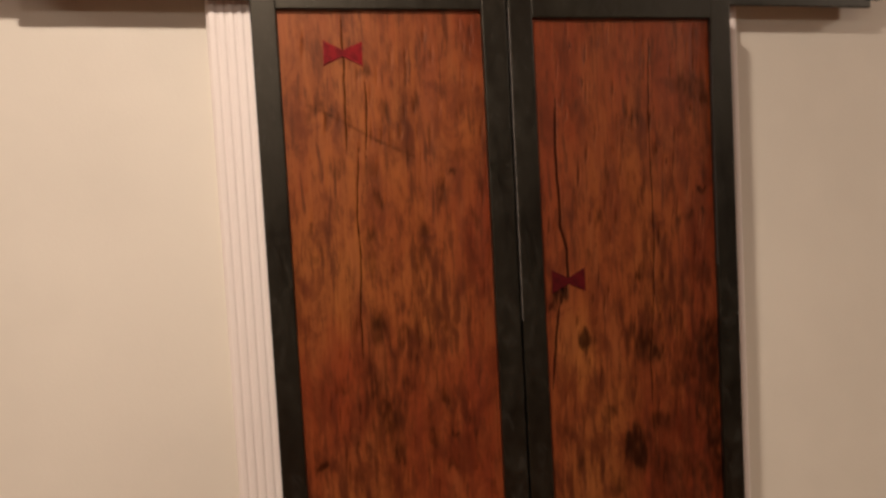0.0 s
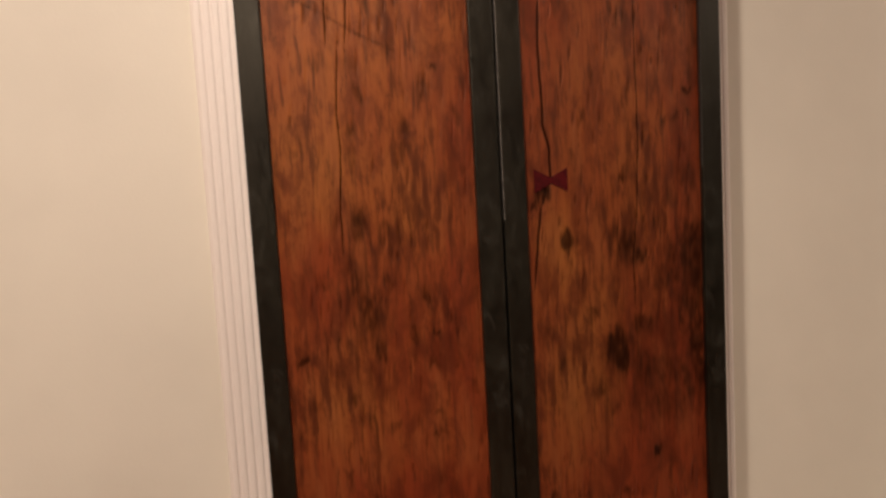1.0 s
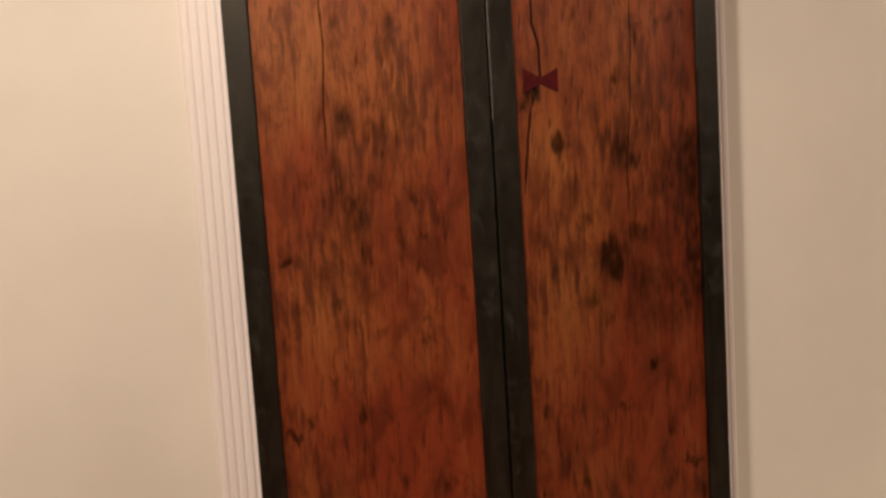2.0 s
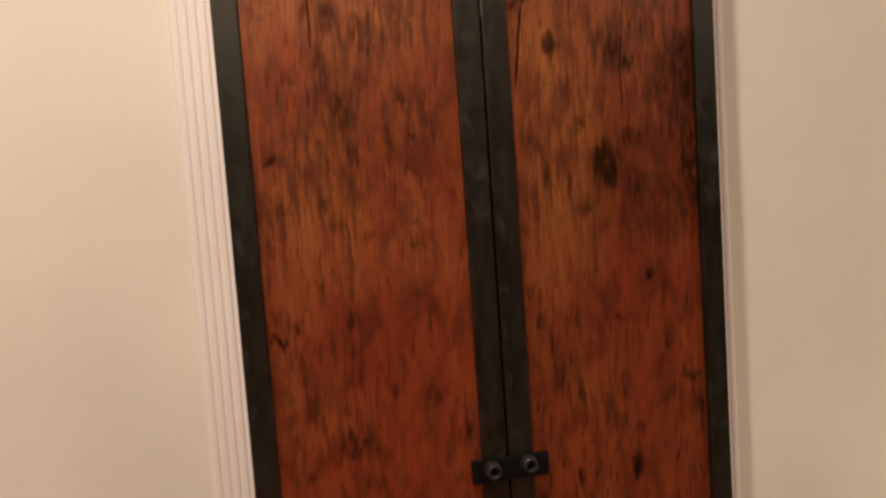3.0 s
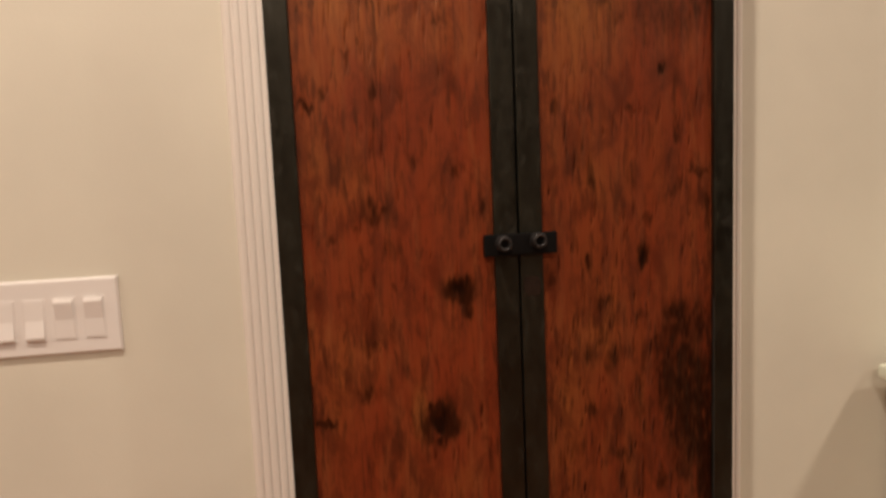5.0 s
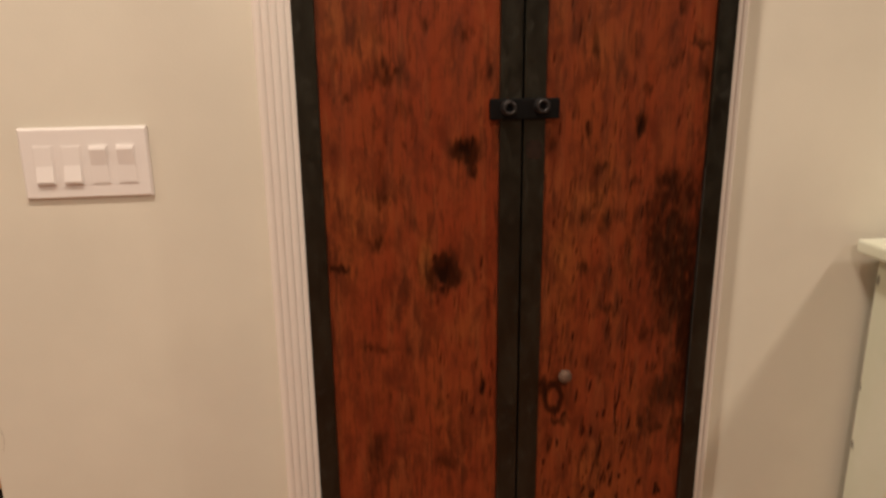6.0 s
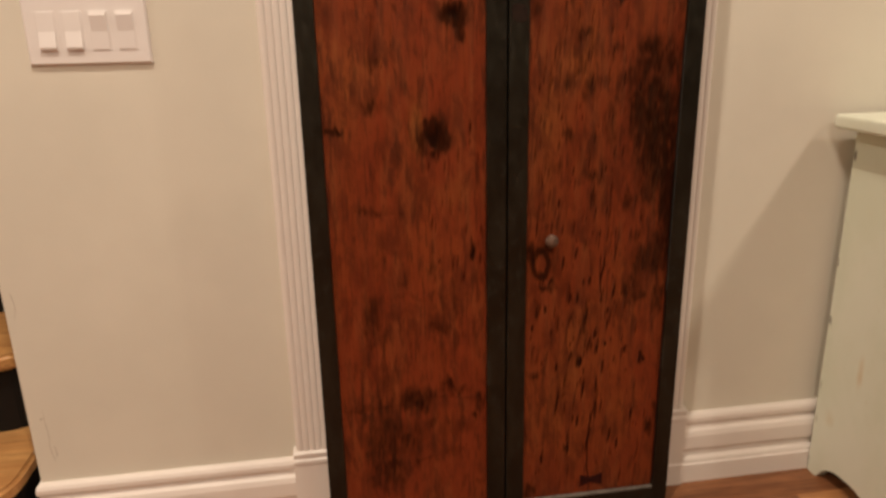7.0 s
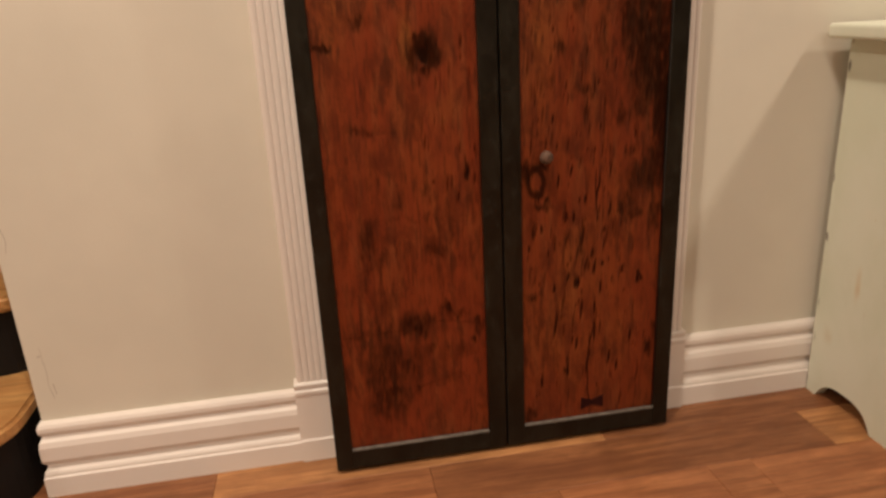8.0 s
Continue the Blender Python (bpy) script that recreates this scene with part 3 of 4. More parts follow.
RIGHT_SLOTS_B = [
    (0.239, 0.163, 0.003, 0.014, 0.8), (0.133, 0.167, 0.003, 0.018, 0.8), (0.077, 0.144, 0.003, 0.013, 0.8), (0.266, 0.228, 0.003, 0.016, 0.8), (0.216, 0.503, 0.003, 0.019, 0.8),
    (0.142, 0.493, 0.003, 0.012, 0.8), (0.2, 0.343, 0.003, 0.018, 0.8), (0.11, 0.567, 0.003, 0.016, 0.8), (0.137, 0.585, 0.003, 0.014, 0.8), (0.053, 0.438, 0.003, 0.009, 0.8)]
# broad stains that have soaked in
LEFT_SOAK = [
    (-0.198, 1.634, 0.032, 0.08, 0.25), (-0.193, 1.585, 0.104, 0.072, 0.15), (-0.1, 1.616, 0.056, 0.048, 0.12), (-0.22, 0.236, 0.083, 0.114, 0.45), (-0.15, 0.287, 0.099, 0.036, 0.4),
    (-0.255, 0.485, 0.028, 0.061, 0.4), (-0.171, 0.476, 0.12, 0.049, 0.2), (-0.268, 0.303, 0.061, 0.054, 0.4), (-0.128, 0.816, 0.044, 0.04, 0.5), (-0.091, 1.006, 0.023, 0.031, 0.35),
    (-0.138, 0.839, 0.04, 0.027, 0.45)]
RIGHT_SOAK = [
    (0.305, 0.62, 0.032, 0.12, 0.51), (0.28, 0.56, 0.04, 0.045, 0.4),
    (0.262, 1.651, 0.075, 0.054, 0.2), (0.199, 1.488, 0.05, 0.054, 0.19), (0.309, 1.538, 0.022, 0.135, 0.28), (0.246, 1.446, 0.072, 0.063, 0.18), (0.289, 2.065, 0.036, 0.022, 0.21),
    (0.267, 1.34, 0.054, 0.099, 0.12), (0.274, 0.873, 0.053, 0.08, 0.51), (0.29, 0.801, 0.051, 0.07, 0.51), (0.305, 0.727, 0.037, 0.077, 0.49), (0.32, 0.65, 0.02, 0.099, 0.47),
    (0.232, 0.864, 0.055, 0.06, 0.34), (0.218, 0.742, 0.066, 0.044, 0.21), (0.285, 0.568, 0.037, 0.036, 0.45), (0.276, 0.831, 0.05, 0.09, 0.38), (0.323, 1.461, 0.013, 0.045, 0.28),
    (0.33, 1.577, 0.009, 0.072, 0.19), (0.317, 1.082, 0.008, 0.096, 0.34)]
# redder and more orange areas, some of them painted-in lamp sheen: x, z, half width, half height, amount
LEFT_WARM_SHEEN = [(-0.27, 2.02, 0.12, 0.22, 0.65), (-0.27, 1.79, 0.08, 0.09, 0.6), (-0.10, 2.02, 0.09, 0.20, 0.42), (-0.15, 1.42, 0.16, 0.12, 0.34), (-0.26, 1.46, 0.07, 0.10, 0.25), (-0.10, 1.75, 0.08, 0.08, 0.3),
             (-0.28, 1.20, 0.05, 0.09, 0.3), (-0.16, 0.84, 0.012, 0.04, 0.7), (-0.28, 0.93, 0.05, 0.09, 0.35), (-0.11, 0.72, 0.05, 0.03, 0.3), (-0.14, 0.62, 0.08, 0.08, 0.15), (-0.17, 1.62, 0.20, 0.20, 0.14), (-0.17, 1.29, 0.15, 0.05, -0.2)]
RIGHT_WARM_SHEEN = [(0.18, 1.60, 0.16, 0.22, 0.16), (0.085, 1.68, 0.03, 0.07, 0.8), (0.12, 1.55, 0.07, 0.14, 0.3), (0.18, 1.92, 0.14, 0.22, 0.42), (0.10, 1.42, 0.07, 0.10, 0.5), (0.08, 0.80, 0.04, 0.12, 0.3), (0.15, 0.30, 0.13, 0.22, 0.28), (0.14, 1.17, 0.10, 0.12, 0.2), (0.12, 0.95, 0.07, 0.10, 0.3)]
# splits and scratches: half width in mm, depth, then x, z along the line
LEFT_LINES = [
    (2.6, 0.55, -0.288, 2.04, -0.247, 2.02, -0.202, 1.992, -0.144, 1.965), (1.0, 0.95, -0.235, 2.158, -0.235, 2.1, -0.238, 1.962), (1.05, 0.95, -0.207, 2.077, -0.207, 2.031, -0.212, 1.965),
    (0.95, 0.9, -0.221, 1.985, -0.229, 1.884, -0.227, 1.83, -0.232, 1.743, -0.233, 1.68), (2.4, 0.5, -0.208, 1.298, -0.212, 1.228, -0.209, 1.157), (1.6, 0.45, -0.205, 1.52, -0.201, 1.40, -0.203, 1.30),
    (1.5, 0.45, -0.196, 1.36, -0.198, 1.24, -0.194, 1.12), (1.5, 0.4, -0.218, 1.40, -0.220, 1.27), (1.5, 0.4, -0.222, 1.66, -0.224, 1.50), (1.5, 0.4, -0.196, 1.68, -0.199, 1.53)]
LEFT_SCRATCHES = [
    (2.6, 0.5, -0.314, 0.297, -0.216, 0.299, -0.127, 0.311, -0.037, 0.297), (2.6, 0.45, -0.237, 0.166, -0.18, 0.172, -0.087, 0.194), (3.0, 0.35, -0.277, 0.691, -0.189, 0.682)]
RIGHT_LINES = [
    (2.0, 1.0, 0.069, 2.042, 0.066, 1.969, 0.068, 1.911, 0.069, 1.853, 0.077, 1.819, 0.078, 1.777, 0.073, 1.752), (1.8, 1.0, 0.065, 1.753, 0.059, 1.72, 0.051, 1.653, 0.046, 1.611),
    (1.0, 0.85, 0.223, 2.141, 0.217, 2.015, 0.218, 1.93, 0.219, 1.827, 0.214, 1.716, 0.206, 1.638, 0.208, 1.568)]
RIGHT_SPLITS = [(1.1, 0.95, 0.186, 0.595, 0.185, 0.541, 0.192, 0.478), (1.2, 1.0, 0.191, 0.281, 0.176, 0.207, 0.176, 0.115, 0.185, 0.056), (1.0, 0.8, 0.148, 0.312, 0.14, 0.238)]


def wood_panel(parent, x0, x1, z0, z1, marks, soaks, slots, warms, lines, dashes, rings, deep, seed, label):
    """One old board panel: a fine grid whose stains, splits and worm holes are sunk into it."""
    nx, nz = int((x1 - x0) / 0.0012), int((z1 - z0) / 0.0036)
    gx, gz = np.meshgrid(np.linspace(x0, x1, nx), np.linspace(z0, z1, nz))
    wx = gx + 0.010 * (lattice(gx * 60, gz * 22, seed) - 0.5) + 0.006 * (lattice(gx * 210, gz * 60, seed + 1) - 0.5)
    wz = gz + 0.022 * (lattice(gx * 90, gz * 30, seed + 2) - 0.5) + 0.012 * (lattice(gx * 260, gz * 70, seed + 3) - 0.5)
    ragged = 0.5 + 0.5 * lattice(gx * 300, gz * 90, seed + 4) + 0.45 * lattice(gx * 120, gz * 70, seed + 5)
    dark, warm, pit, soak = np.zeros_like(gx), np.zeros_like(gx), np.zeros_like(gx), np.zeros_like(gx)
    for x, z, w, h, s in soaks:
        soak = soak + (1 - soak) * s * np.exp(-np.hypot((wx - x) / w, (wz - z) / h) ** 2.4)
    for x, z, w, h, s in slots:
        bend = 0.10 * (gz - z) + 0.004 * (lattice(gx * 0 + x * 90, gz * 45, seed + 8) - 0.5)
        r = np.hypot((gx - x - bend) / w, (gz - z) / h)
        pit = np.maximum(pit, s * (1 - smooth(r, 0.3, 1.5)))
    for x, z, w, h, s in marks:
        if s < 0:
            continue
        r = np.hypot((wx - x) / w, (wz - z) / h)
        ring = s * (1 - smooth(r, 0.35, 1.45)) * (ragged if s < 0.9 else 0.6 + 0.4 * ragged)
        dark = np.maximum(dark, ring) + 0.18 * s * (1 - smooth(r, 0.8, 2.2)) * ragged
        if s > 0.9:
            pit = np.maximum(pit, (1 - smooth(r, 0.15, 0.62)) * 0.9)
    for x, z, w, h, s in warms:
        warm += s * np.exp(-((wx - x) / w) ** 2 - ((wz - z) / h) ** 2)
    for wide, s, *run in lines:
        pts = list(zip(run[::2], run[1::2]))
        for (xa, za), (xb, zb) in zip(pts, pts[1:]):
            u = np.clip(((gx - xa) * (xb - xa) + (gz - za) * (zb - za)) / ((xb - xa) ** 2 + (zb - za) ** 2), 0, 1)
            jog = 0.0016 * (lattice(gx * 0, gz * 55, seed + 7) - 0.5)
            d = np.hypot(gx - xa - u * (xb - xa) + jog, gz - za - u * (zb - za)) * 1000
            if s > 0.6:
                along = np.clip(np.minimum(gz - min(run[1::2]), max(run[1::2]) - gz) / 0.03, 0.15, 1)
                pit = np.maximum(pit, s * (1 - smooth(d, wide * 0.3 * along, wide * 1.6 * along)))
            else:
                dark = np.maximum(dark, s * (1 - smooth(d, wide * 0.3, wide * 1.6)) * ragged)
    for x, z, ra, rb, wide, s in rings:
        d = np.abs(np.hypot((0.5 * gx + 0.5 * wx - x) / ra, (0.6 * gz + 0.4 * wz - z) / rb) - 1) * min(ra, rb)
        dark = np.maximum(dark, s * (1 - smooth(d, 0.001, wide)))
    rng = np.random.RandomState(seed)
    for za, zb, xa, xb, count, strength in dashes:
        for _ in range(count):
            x, z = rng.uniform(xa, xb), rng.uniform(za, zb)
            w, h = rng.uniform(0.0013, 0.0030), rng.uniform(0.006, 0.022)
            jx, jz = int((x - x0) / (x1 - x0) * nx), int((z - z0) / (z1 - z0) * nz)
            sx, sz = slice(max(jx - 8, 0), jx + 9), slice(max(jz - 14, 0), jz + 15)
            r = np.hypot((gx[sz, sx] - x - 0.08 * (gz[sz, sx] - z)) / w, (gz[sz, sx] - z) / h)
            pit[sz, sx] = np.maximum(pit[sz, sx], strength * rng.uniform(0.45, 1.0) * (1 - smooth(r, 0.2, 1.45)))
    for x, z, w, h, s in marks:
        if s < 0:
            fade = -s * np.exp(-((gx - x) / w) ** 2 - ((gz - z) / h) ** 2)
            dark, pit = dark * (1 - fade), pit * (1 - fade)
    dark = np.clip(dark * 0.88, 0, 1.1)
    swell = 0.0012 * (lattice(gx * 30, gz * 3, seed + 9) - 0.5)
    gy = RECESS + swell + 0.0022 * pit + 0.0006 * dark
    verts = np.stack([gx, gy, gz], -1).reshape(-1, 3) - np.array(base_of(parent))
    k = (np.arange(nz - 1)[:, None] * nx + np.arange(nx - 1)).ravel()
    faces = np.stack([k, k + 1, k + nx + 1, k + nx], -1)
    me = bpy.data.meshes.new("wood_panel")
    n = len(verts)
    rim = np.array([(x, y, z) for y in (RECESS + 0.005, 0.030) for z in (z0, z1) for x in (x0, x1)]) - np.array(base_of(parent))
    box = np.array([(0, 1, 3, 2), (4, 6, 7, 5), (0, 4, 5, 1), (2, 3, 7, 6), (0, 2, 6, 4), (1, 5, 7, 3)]) + n
    me.from_pydata(np.concatenate([verts, rim]).tolist(), [], np.concatenate([faces, box]).tolist())
    for key, values in (("dark", dark), ("soak", soak), ("warm", warm), ("pit", pit), ("deep", np.full_like(gx, deep))):
        me.attributes.new(key, "FLOAT", "POINT").data.foreach_set("value", np.concatenate([values.ravel(), np.zeros(8)]).astype(np.float32))
    me.polygons.foreach_set("use_smooth", [True] * len(me.polygons))
    me.materials.append(WOOD)
    ob = new("wood_panel", me)
    ob.parent = parent
    return tagged(ob, label)


def butterfly(x, z, half_w, half_h, waist, material, panel, label, tilt=0.0):
    """A bow-tie shaped key let into the board."""
    bm = bmesh.new()
    pts = [(-half_w, -half_h), (0, -waist), (half_w, -half_h), (half_w, half_h), (0, waist), (-half_w, half_h)]
    c, s = math.cos(radians(tilt)), math.sin(radians(tilt))
    face = bm.faces.new([bm.verts.new((x + a * c - b * s, RECESS - 0.0016, z + a * s + b * c)) for a, b in pts])
    out = bmesh.ops.extrude_face_region(bm, geom=[face])
    bmesh.ops.translate(bm, verts=[v for v in out["geom"] if isinstance(v, bmesh.types.BMVert)], vec=(0, 0.012, 0))
    bmesh.ops.recalc_face_normals(bm, faces=bm.faces)
    part("butterfly_key", bm, material, panel, label)


def leaf(outer, inner, HEAD, name_label, marks, soaks, slots, warms, lines, dashes, rings, deep, seed, wood_label):
    """A board panel in a welded frame of dark steel angle, hung from the rail."""
    x0, x1 = min(outer, inner), max(outer, inner)
    door = thing("barn_door", ((x0 + x1) / 2, 0.02, 0), name_label, "door", "pair of doors")
    in_w, out_w = 0.0365, 0.034
    wl, wr = (out_w, in_w) if outer < inner else (in_w, out_w)
    low, high = BOTTOM + 0.043, HEAD - 0.040
    part("side_bar", block(x0, x0 + wl, 0.0, 0.034, BOTTOM, HEAD, 0.0024), STEEL, door)
    part("side_bar", block(x1 - wr, x1, 0.0, 0.034, BOTTOM, HEAD, 0.0024), STEEL, door)
    part("bottom_bar", block(x0 + wl - 0.001, x1 - wr + 0.001, 0.0008, 0.033, BOTTOM + 0.0008, low, 0.0018), STEEL, door)
    part("top_bar", block(x0 + wl - 0.001, x1 - wr + 0.001, 0.0008, 0.033, high, HEAD - 0.0008, 0.0018), STEEL, door)
    # thin lip along the foot of the board, its caught light painted as pale steel
    part("lit_lip", block(x0 + wl, x1 - wr, -0.0020, 0.006, low - 0.002, low + 0.0022, 0.0010), LIT_STEEL, door, "thin steel lip painted bright where it catches light")
    for x in (x0 + 0.08, x1 - 0.08):
        hang = block(x - 0.018, x + 0.018, 0.010, 0.016, HEAD - 0.001, 2.288, 0.002)
        part("hanger_strap", hang, STEEL, door)
        part("wheel", rod(x, 2.265, 0.0165, 0.057, 0.020, 24, 0.002), STEEL, door)
    panel = wood_panel(door, x0 + wl - 0.002, x1 - wr + 0.002, low - 0.002, high + 0.002, marks, soaks, slots, warms, lines, dashes, rings, deep, seed, wood_label)
    return door, panel


left, left_panel = leaf(-0.355, -0.0016, 2.207, "narrow barn door of red-brown old boards framed in dark steel", LEFT_UPPER + LEFT_MIDDLE + LEFT_KNOTS + LEFT_LOWER + LEFT_SMUDGES + LEFT_SMUDGES_B + LEFT_SMUDGES_C + LEFT_SMUDGES_D + LEFT_SMUDGES_E, LEFT_SOAK, [], LEFT_WARM_SHEEN, LEFT_LINES + LEFT_SCRATCHES,
                        [(1.5, 2.15, -0.31, -0.04, 120, 0.42), (1.35, 1.75, -0.27, -0.10, 60, 0.42), (0.9, 1.5, -0.31, -0.04, 60, 0.45), (0.55, 0.85, -0.15, -0.04, 26, 0.7), (0.06, 0.9, -0.31, -0.04, 60, 0.4)], [], 0.03, 11,
                        "red-brown varnished old wood with dark knots and scratches")
right, right_panel = leaf(0.355, 0.0012, 2.196, "narrow barn door of pitted old boards framed in dark steel", RIGHT_UPPER + RIGHT_EDGE + RIGHT_MIDDLE + RIGHT_LOWER + RIGHT_FOOT + RIGHT_SMUDGES + RIGHT_SMUDGES_B + RIGHT_SMUDGES_C + RIGHT_SMUDGES_D, RIGHT_SOAK, RIGHT_SLOTS + RIGHT_SLOTS_B, RIGHT_WARM_SHEEN, RIGHT_LINES + RIGHT_SPLITS,
                          [(1.6, 2.15, 0.05, 0.31, 150, 0.55), (1.25, 1.72, 0.05, 0.31, 110, 0.42), (0.75, 1.3, 0.05, 0.31, 130, 0.6), (0.06, 0.75, 0.05, 0.30, 90, 0.6), (0.30, 0.75, 0.05, 0.22, 45, 0.85), (0.36, 1.00, 0.05, 0.27, 110, 0.7), (0.10, 0.62, 0.13, 0.23, 20, 0.9)],
                          [(0.066, 0.570, 0.016, 0.026, 0.0095, 1.0), (0.083, 0.620, 0.018, 0.021, 0.006, 0.3)], 0.15, 37,
                          "pitted red-brown old wood with long splits")
butterfly(-0.2355, 2.109, 0.0265, 0.0165, 0.0045, KEY, left_panel, "bright red bow-tie inlay", -2)
butterfly(0.0775, 1.773, 0.0260, 0.0175, 0.0045, KEY_DEEP, right_panel, "dark red bow-tie inlay across a split", 0)
butterfly(0.186, 0.083, 0.0240, 0.0135, 0.0055, KEY_DARK, right_panel, "dark brown bow-tie inlay", 0)

# a round knob on the pitted board
knob = thing("knob", (0.083, 0.004, 0.617), "small round grey metal knob on the pitted board", "knob")
bm = rod(0.083, 0.617, -0.012, 0.006, 0.0055, 16)
part("stem", bm, PEWTER, knob)
bm = bmesh.new()
bmesh.ops.create_uvsphere(bm, u_segments=24, v_segments=14, radius=0.0125, matrix=Matrix.LocRotScale((0.081, -0.014, 0.619), None, (1, 0.72, 1)))
for f in bm.faces:
    f.smooth = True
part("cap", bm, PEWTER, knob)

# latch plate over the meeting bars
LATCH = bare("black_latch_steel", (0.0035, 0.0030, 0.0028), 0.62, 0.0, 0.12)
latch = thing("latch_plate", (0.0, -0.001, 1.085), "dark steel latch plate bolted across both doors", "latch")
part("plate", block(-0.056, 0.058, -0.0075, 0.0005, 1.068, 1.101, 0.002), LATCH, latch, "flat black steel bar")
for x, z in ((-0.0275, 1.0875), (0.0265, 1.0895)):
    bolt = part("bolt", rod(x, z, -0.0075, -0.010, 0.0128, 24, 0.0012), BOLT, latch, "worn steel cap bolt")
    ring = bmesh.new()
    outer = [(0.0112, 0.0), (0.0112, -0.011), (0.0100, -0.0125), (0.0072, -0.0125), (0.0066, -0.0115), (0.0066, -0.004), (0.0, -0.004)]
    rows = [[ring.verts.new((x + r * math.cos(a * math.tau / 24), -0.0108 + y, z + r * math.sin(a * math.tau / 24))) for a in range(24)] for r, y in outer[:-1]]
    tip = ring.verts.new((x, -0.0108 + outer[-1][1], z))
    for ra, rb in zip(rows, rows[1:]):
        for a in range(24):
            ring.faces.new((ra[a], ra[(a + 1) % 24], rb[(a + 1) % 24], rb[a]))
    for a in range(24):
        ring.faces.new((rows[-1][a], rows[-1][(a + 1) % 24], tip))
    bmesh.ops.recalc_face_normals(ring, faces=ring.faces)
    for f in ring.faces:
        f.smooth = True
    part("socket_head", ring, BOLT, bolt)
    # black disc in the hole, painted as the shade inside it
    part("socket_shade", rod(x, z, -0.0145, -0.0168, 0.0062, 6), LATCH, bolt, "black disc painted as the shade inside the socket")

# bevel highlight of the meeting bar, painted as a thin pale strip
part("pale_edge", block(0.0013, 0.0022, -0.0006, 0.003, 1.72, 2.17, 0.0003), LIT_STEEL, right, "pale strip painted as the steel edge's highlight")

# the inner edge of the outer bar is paler in two stretches
PALE_STEEL = bare("pale_edge_steel", (0.034, 0.032, 0.028), 0.5, 0.0, 0.3)
for z0, z1 in ((0.50, 0.98), (1.78, 2.12)):
    part("pale_edge", block(0.3204, 0.3214, -0.0004, 0.003, z0, z1, 0.0002), PALE_STEEL, right, "pale grey steel edge")

# ground-off weld patch on the meeting bar
WELD = bare("ground_weld", (0.020, 0.011, 0.007), 0.6, 0.0, 0.12)


def slab_patch(x0, x1, z0, z1):
    """A thin patch with an uneven, rounded outline."""
    bm = bmesh.new()
    cx, cz, rx, rz = (x0 + x1) / 2, (z0 + z1) / 2, (x1 - x0) / 2, (z1 - z0) / 2
    rim = []
    for k in range(28):
        a = k * math.tau / 28
        c, v = math.cos(a), math.sin(a)
        grow = (abs(c) ** 4 + abs(v) ** 4) ** -0.25 * (0.90 + 0.10 * math.sin(5 * a + 1) * math.sin(3 * a))
        rim.append(bm.verts.new((cx + rx * c * grow, -0.0006, cz + rz * v * grow)))
    face = bm.faces.new(rim)
    out = bmesh.ops.extrude_face_region(bm, geom=[face])
    bmesh.ops.translate(bm, verts=[v for v in out["geom"] if isinstance(v, bmesh.types.BMVert)], vec=(0, 0.0016, 0))
    bmesh.ops.recalc_face_normals(bm, faces=bm.faces)
    return bm


part("weld_patch", slab_patch(0.0045, 0.0335, 1.002, 1.036), WELD, right, "rusty ground weld")

# the rail that carries the doors
rail = thing("barn_door_rail", (0.0, FACE, 2.21), "dark flat steel barn door rail on wall spacers", "rail")
part("bar", block(-0.655, 0.652, 0.048, 0.056, 2.193, 2.245, 0.0015), STEEL, rail)
for x in (-0.60, -0.2, 0.2, 0.60):
    part("spacer", rod(x, 2.219, 0.056, FACE + 0.002, 0.012, 18), STEEL, rail)
    part("lag_bolt", rod(x, 2.219, 0.041, 0.048, 0.009, 6, 0.001), STEEL, rail)
for x in (-0.668, 0.662):
    part("end_stop", block(x - 0.016, x + 0.016, 0.042, 0.062, 2.207, 2.278, 0.003), STEEL, rail)

rail.rotation_euler = (0, radians(0.5), 0)

# ---- switch plate ----
plate = thing("light_switch", (-0.694, FACE, 1.004), "white four-gang light switch plate on the cream wall", "switch")
sx0, sx1, sz0, sz1 = -0.792, -0.597, 0.950, 1.064
bm = bmesh.new()
rows = []
for inset, y in ((0.0, FACE - 0.0005), (0.0005, FACE - 0.0035), (0.0035, FACE - 0.0068)):
    rows.append([bm.verts.new(p) for p in ((sx0 + inset, y, sz0 + inset), (sx1 - inset, y, sz0 + inset), (sx1 - inset, y, sz1 - inset), (sx0 + inset, y, sz1 - inset))])
for a, b in zip(rows, rows[1:]):
    for k in range(4):
        bm.faces.new((a[k], a[(k + 1) % 4], b[(k + 1) % 4], b[k]))
bm.faces.new(rows[-1])
bm.faces.new(rows[0][::-1])
bmesh.ops.recalc_face_normals(bm, faces=bm.faces)
part("cover", bm, PLASTIC, plate)
for k, up in enumerate((False, False, True, True)):
    cx = sx0 + 0.0355 + k * 0.0413
    part("surround", block(cx - 0.0155, cx + 0.0155, FACE - 0.0076, FACE - 0.005, 0.972, 1.036, 0.0008), PLASTIC, plate)
    f = FACE - 0.0074
    # outline of the paddle in (depth, height): one half stands out
    prof = [(f + 0.002, 0.975), (f - 0.0012, 0.975), (f - 0.0016, 1.003), (f - 0.0060, 1.029), (f - 0.0048, 1.033), (f + 0.002, 1.033)]
    if not up:
        prof = [(f + 0.002, 0.975), (f - 0.0046, 0.975), (f - 0.0060, 0.979), (f - 0.0016, 1.004), (f - 0.0010, 1.033), (f + 0.002, 1.033)]
    bm = sweep(prof, [lambda o, h: (cx - 0.0128, o, h), lambda o, h: (cx + 0.0128, o, h)])
    part("paddle", bm, PLASTIC, plate)

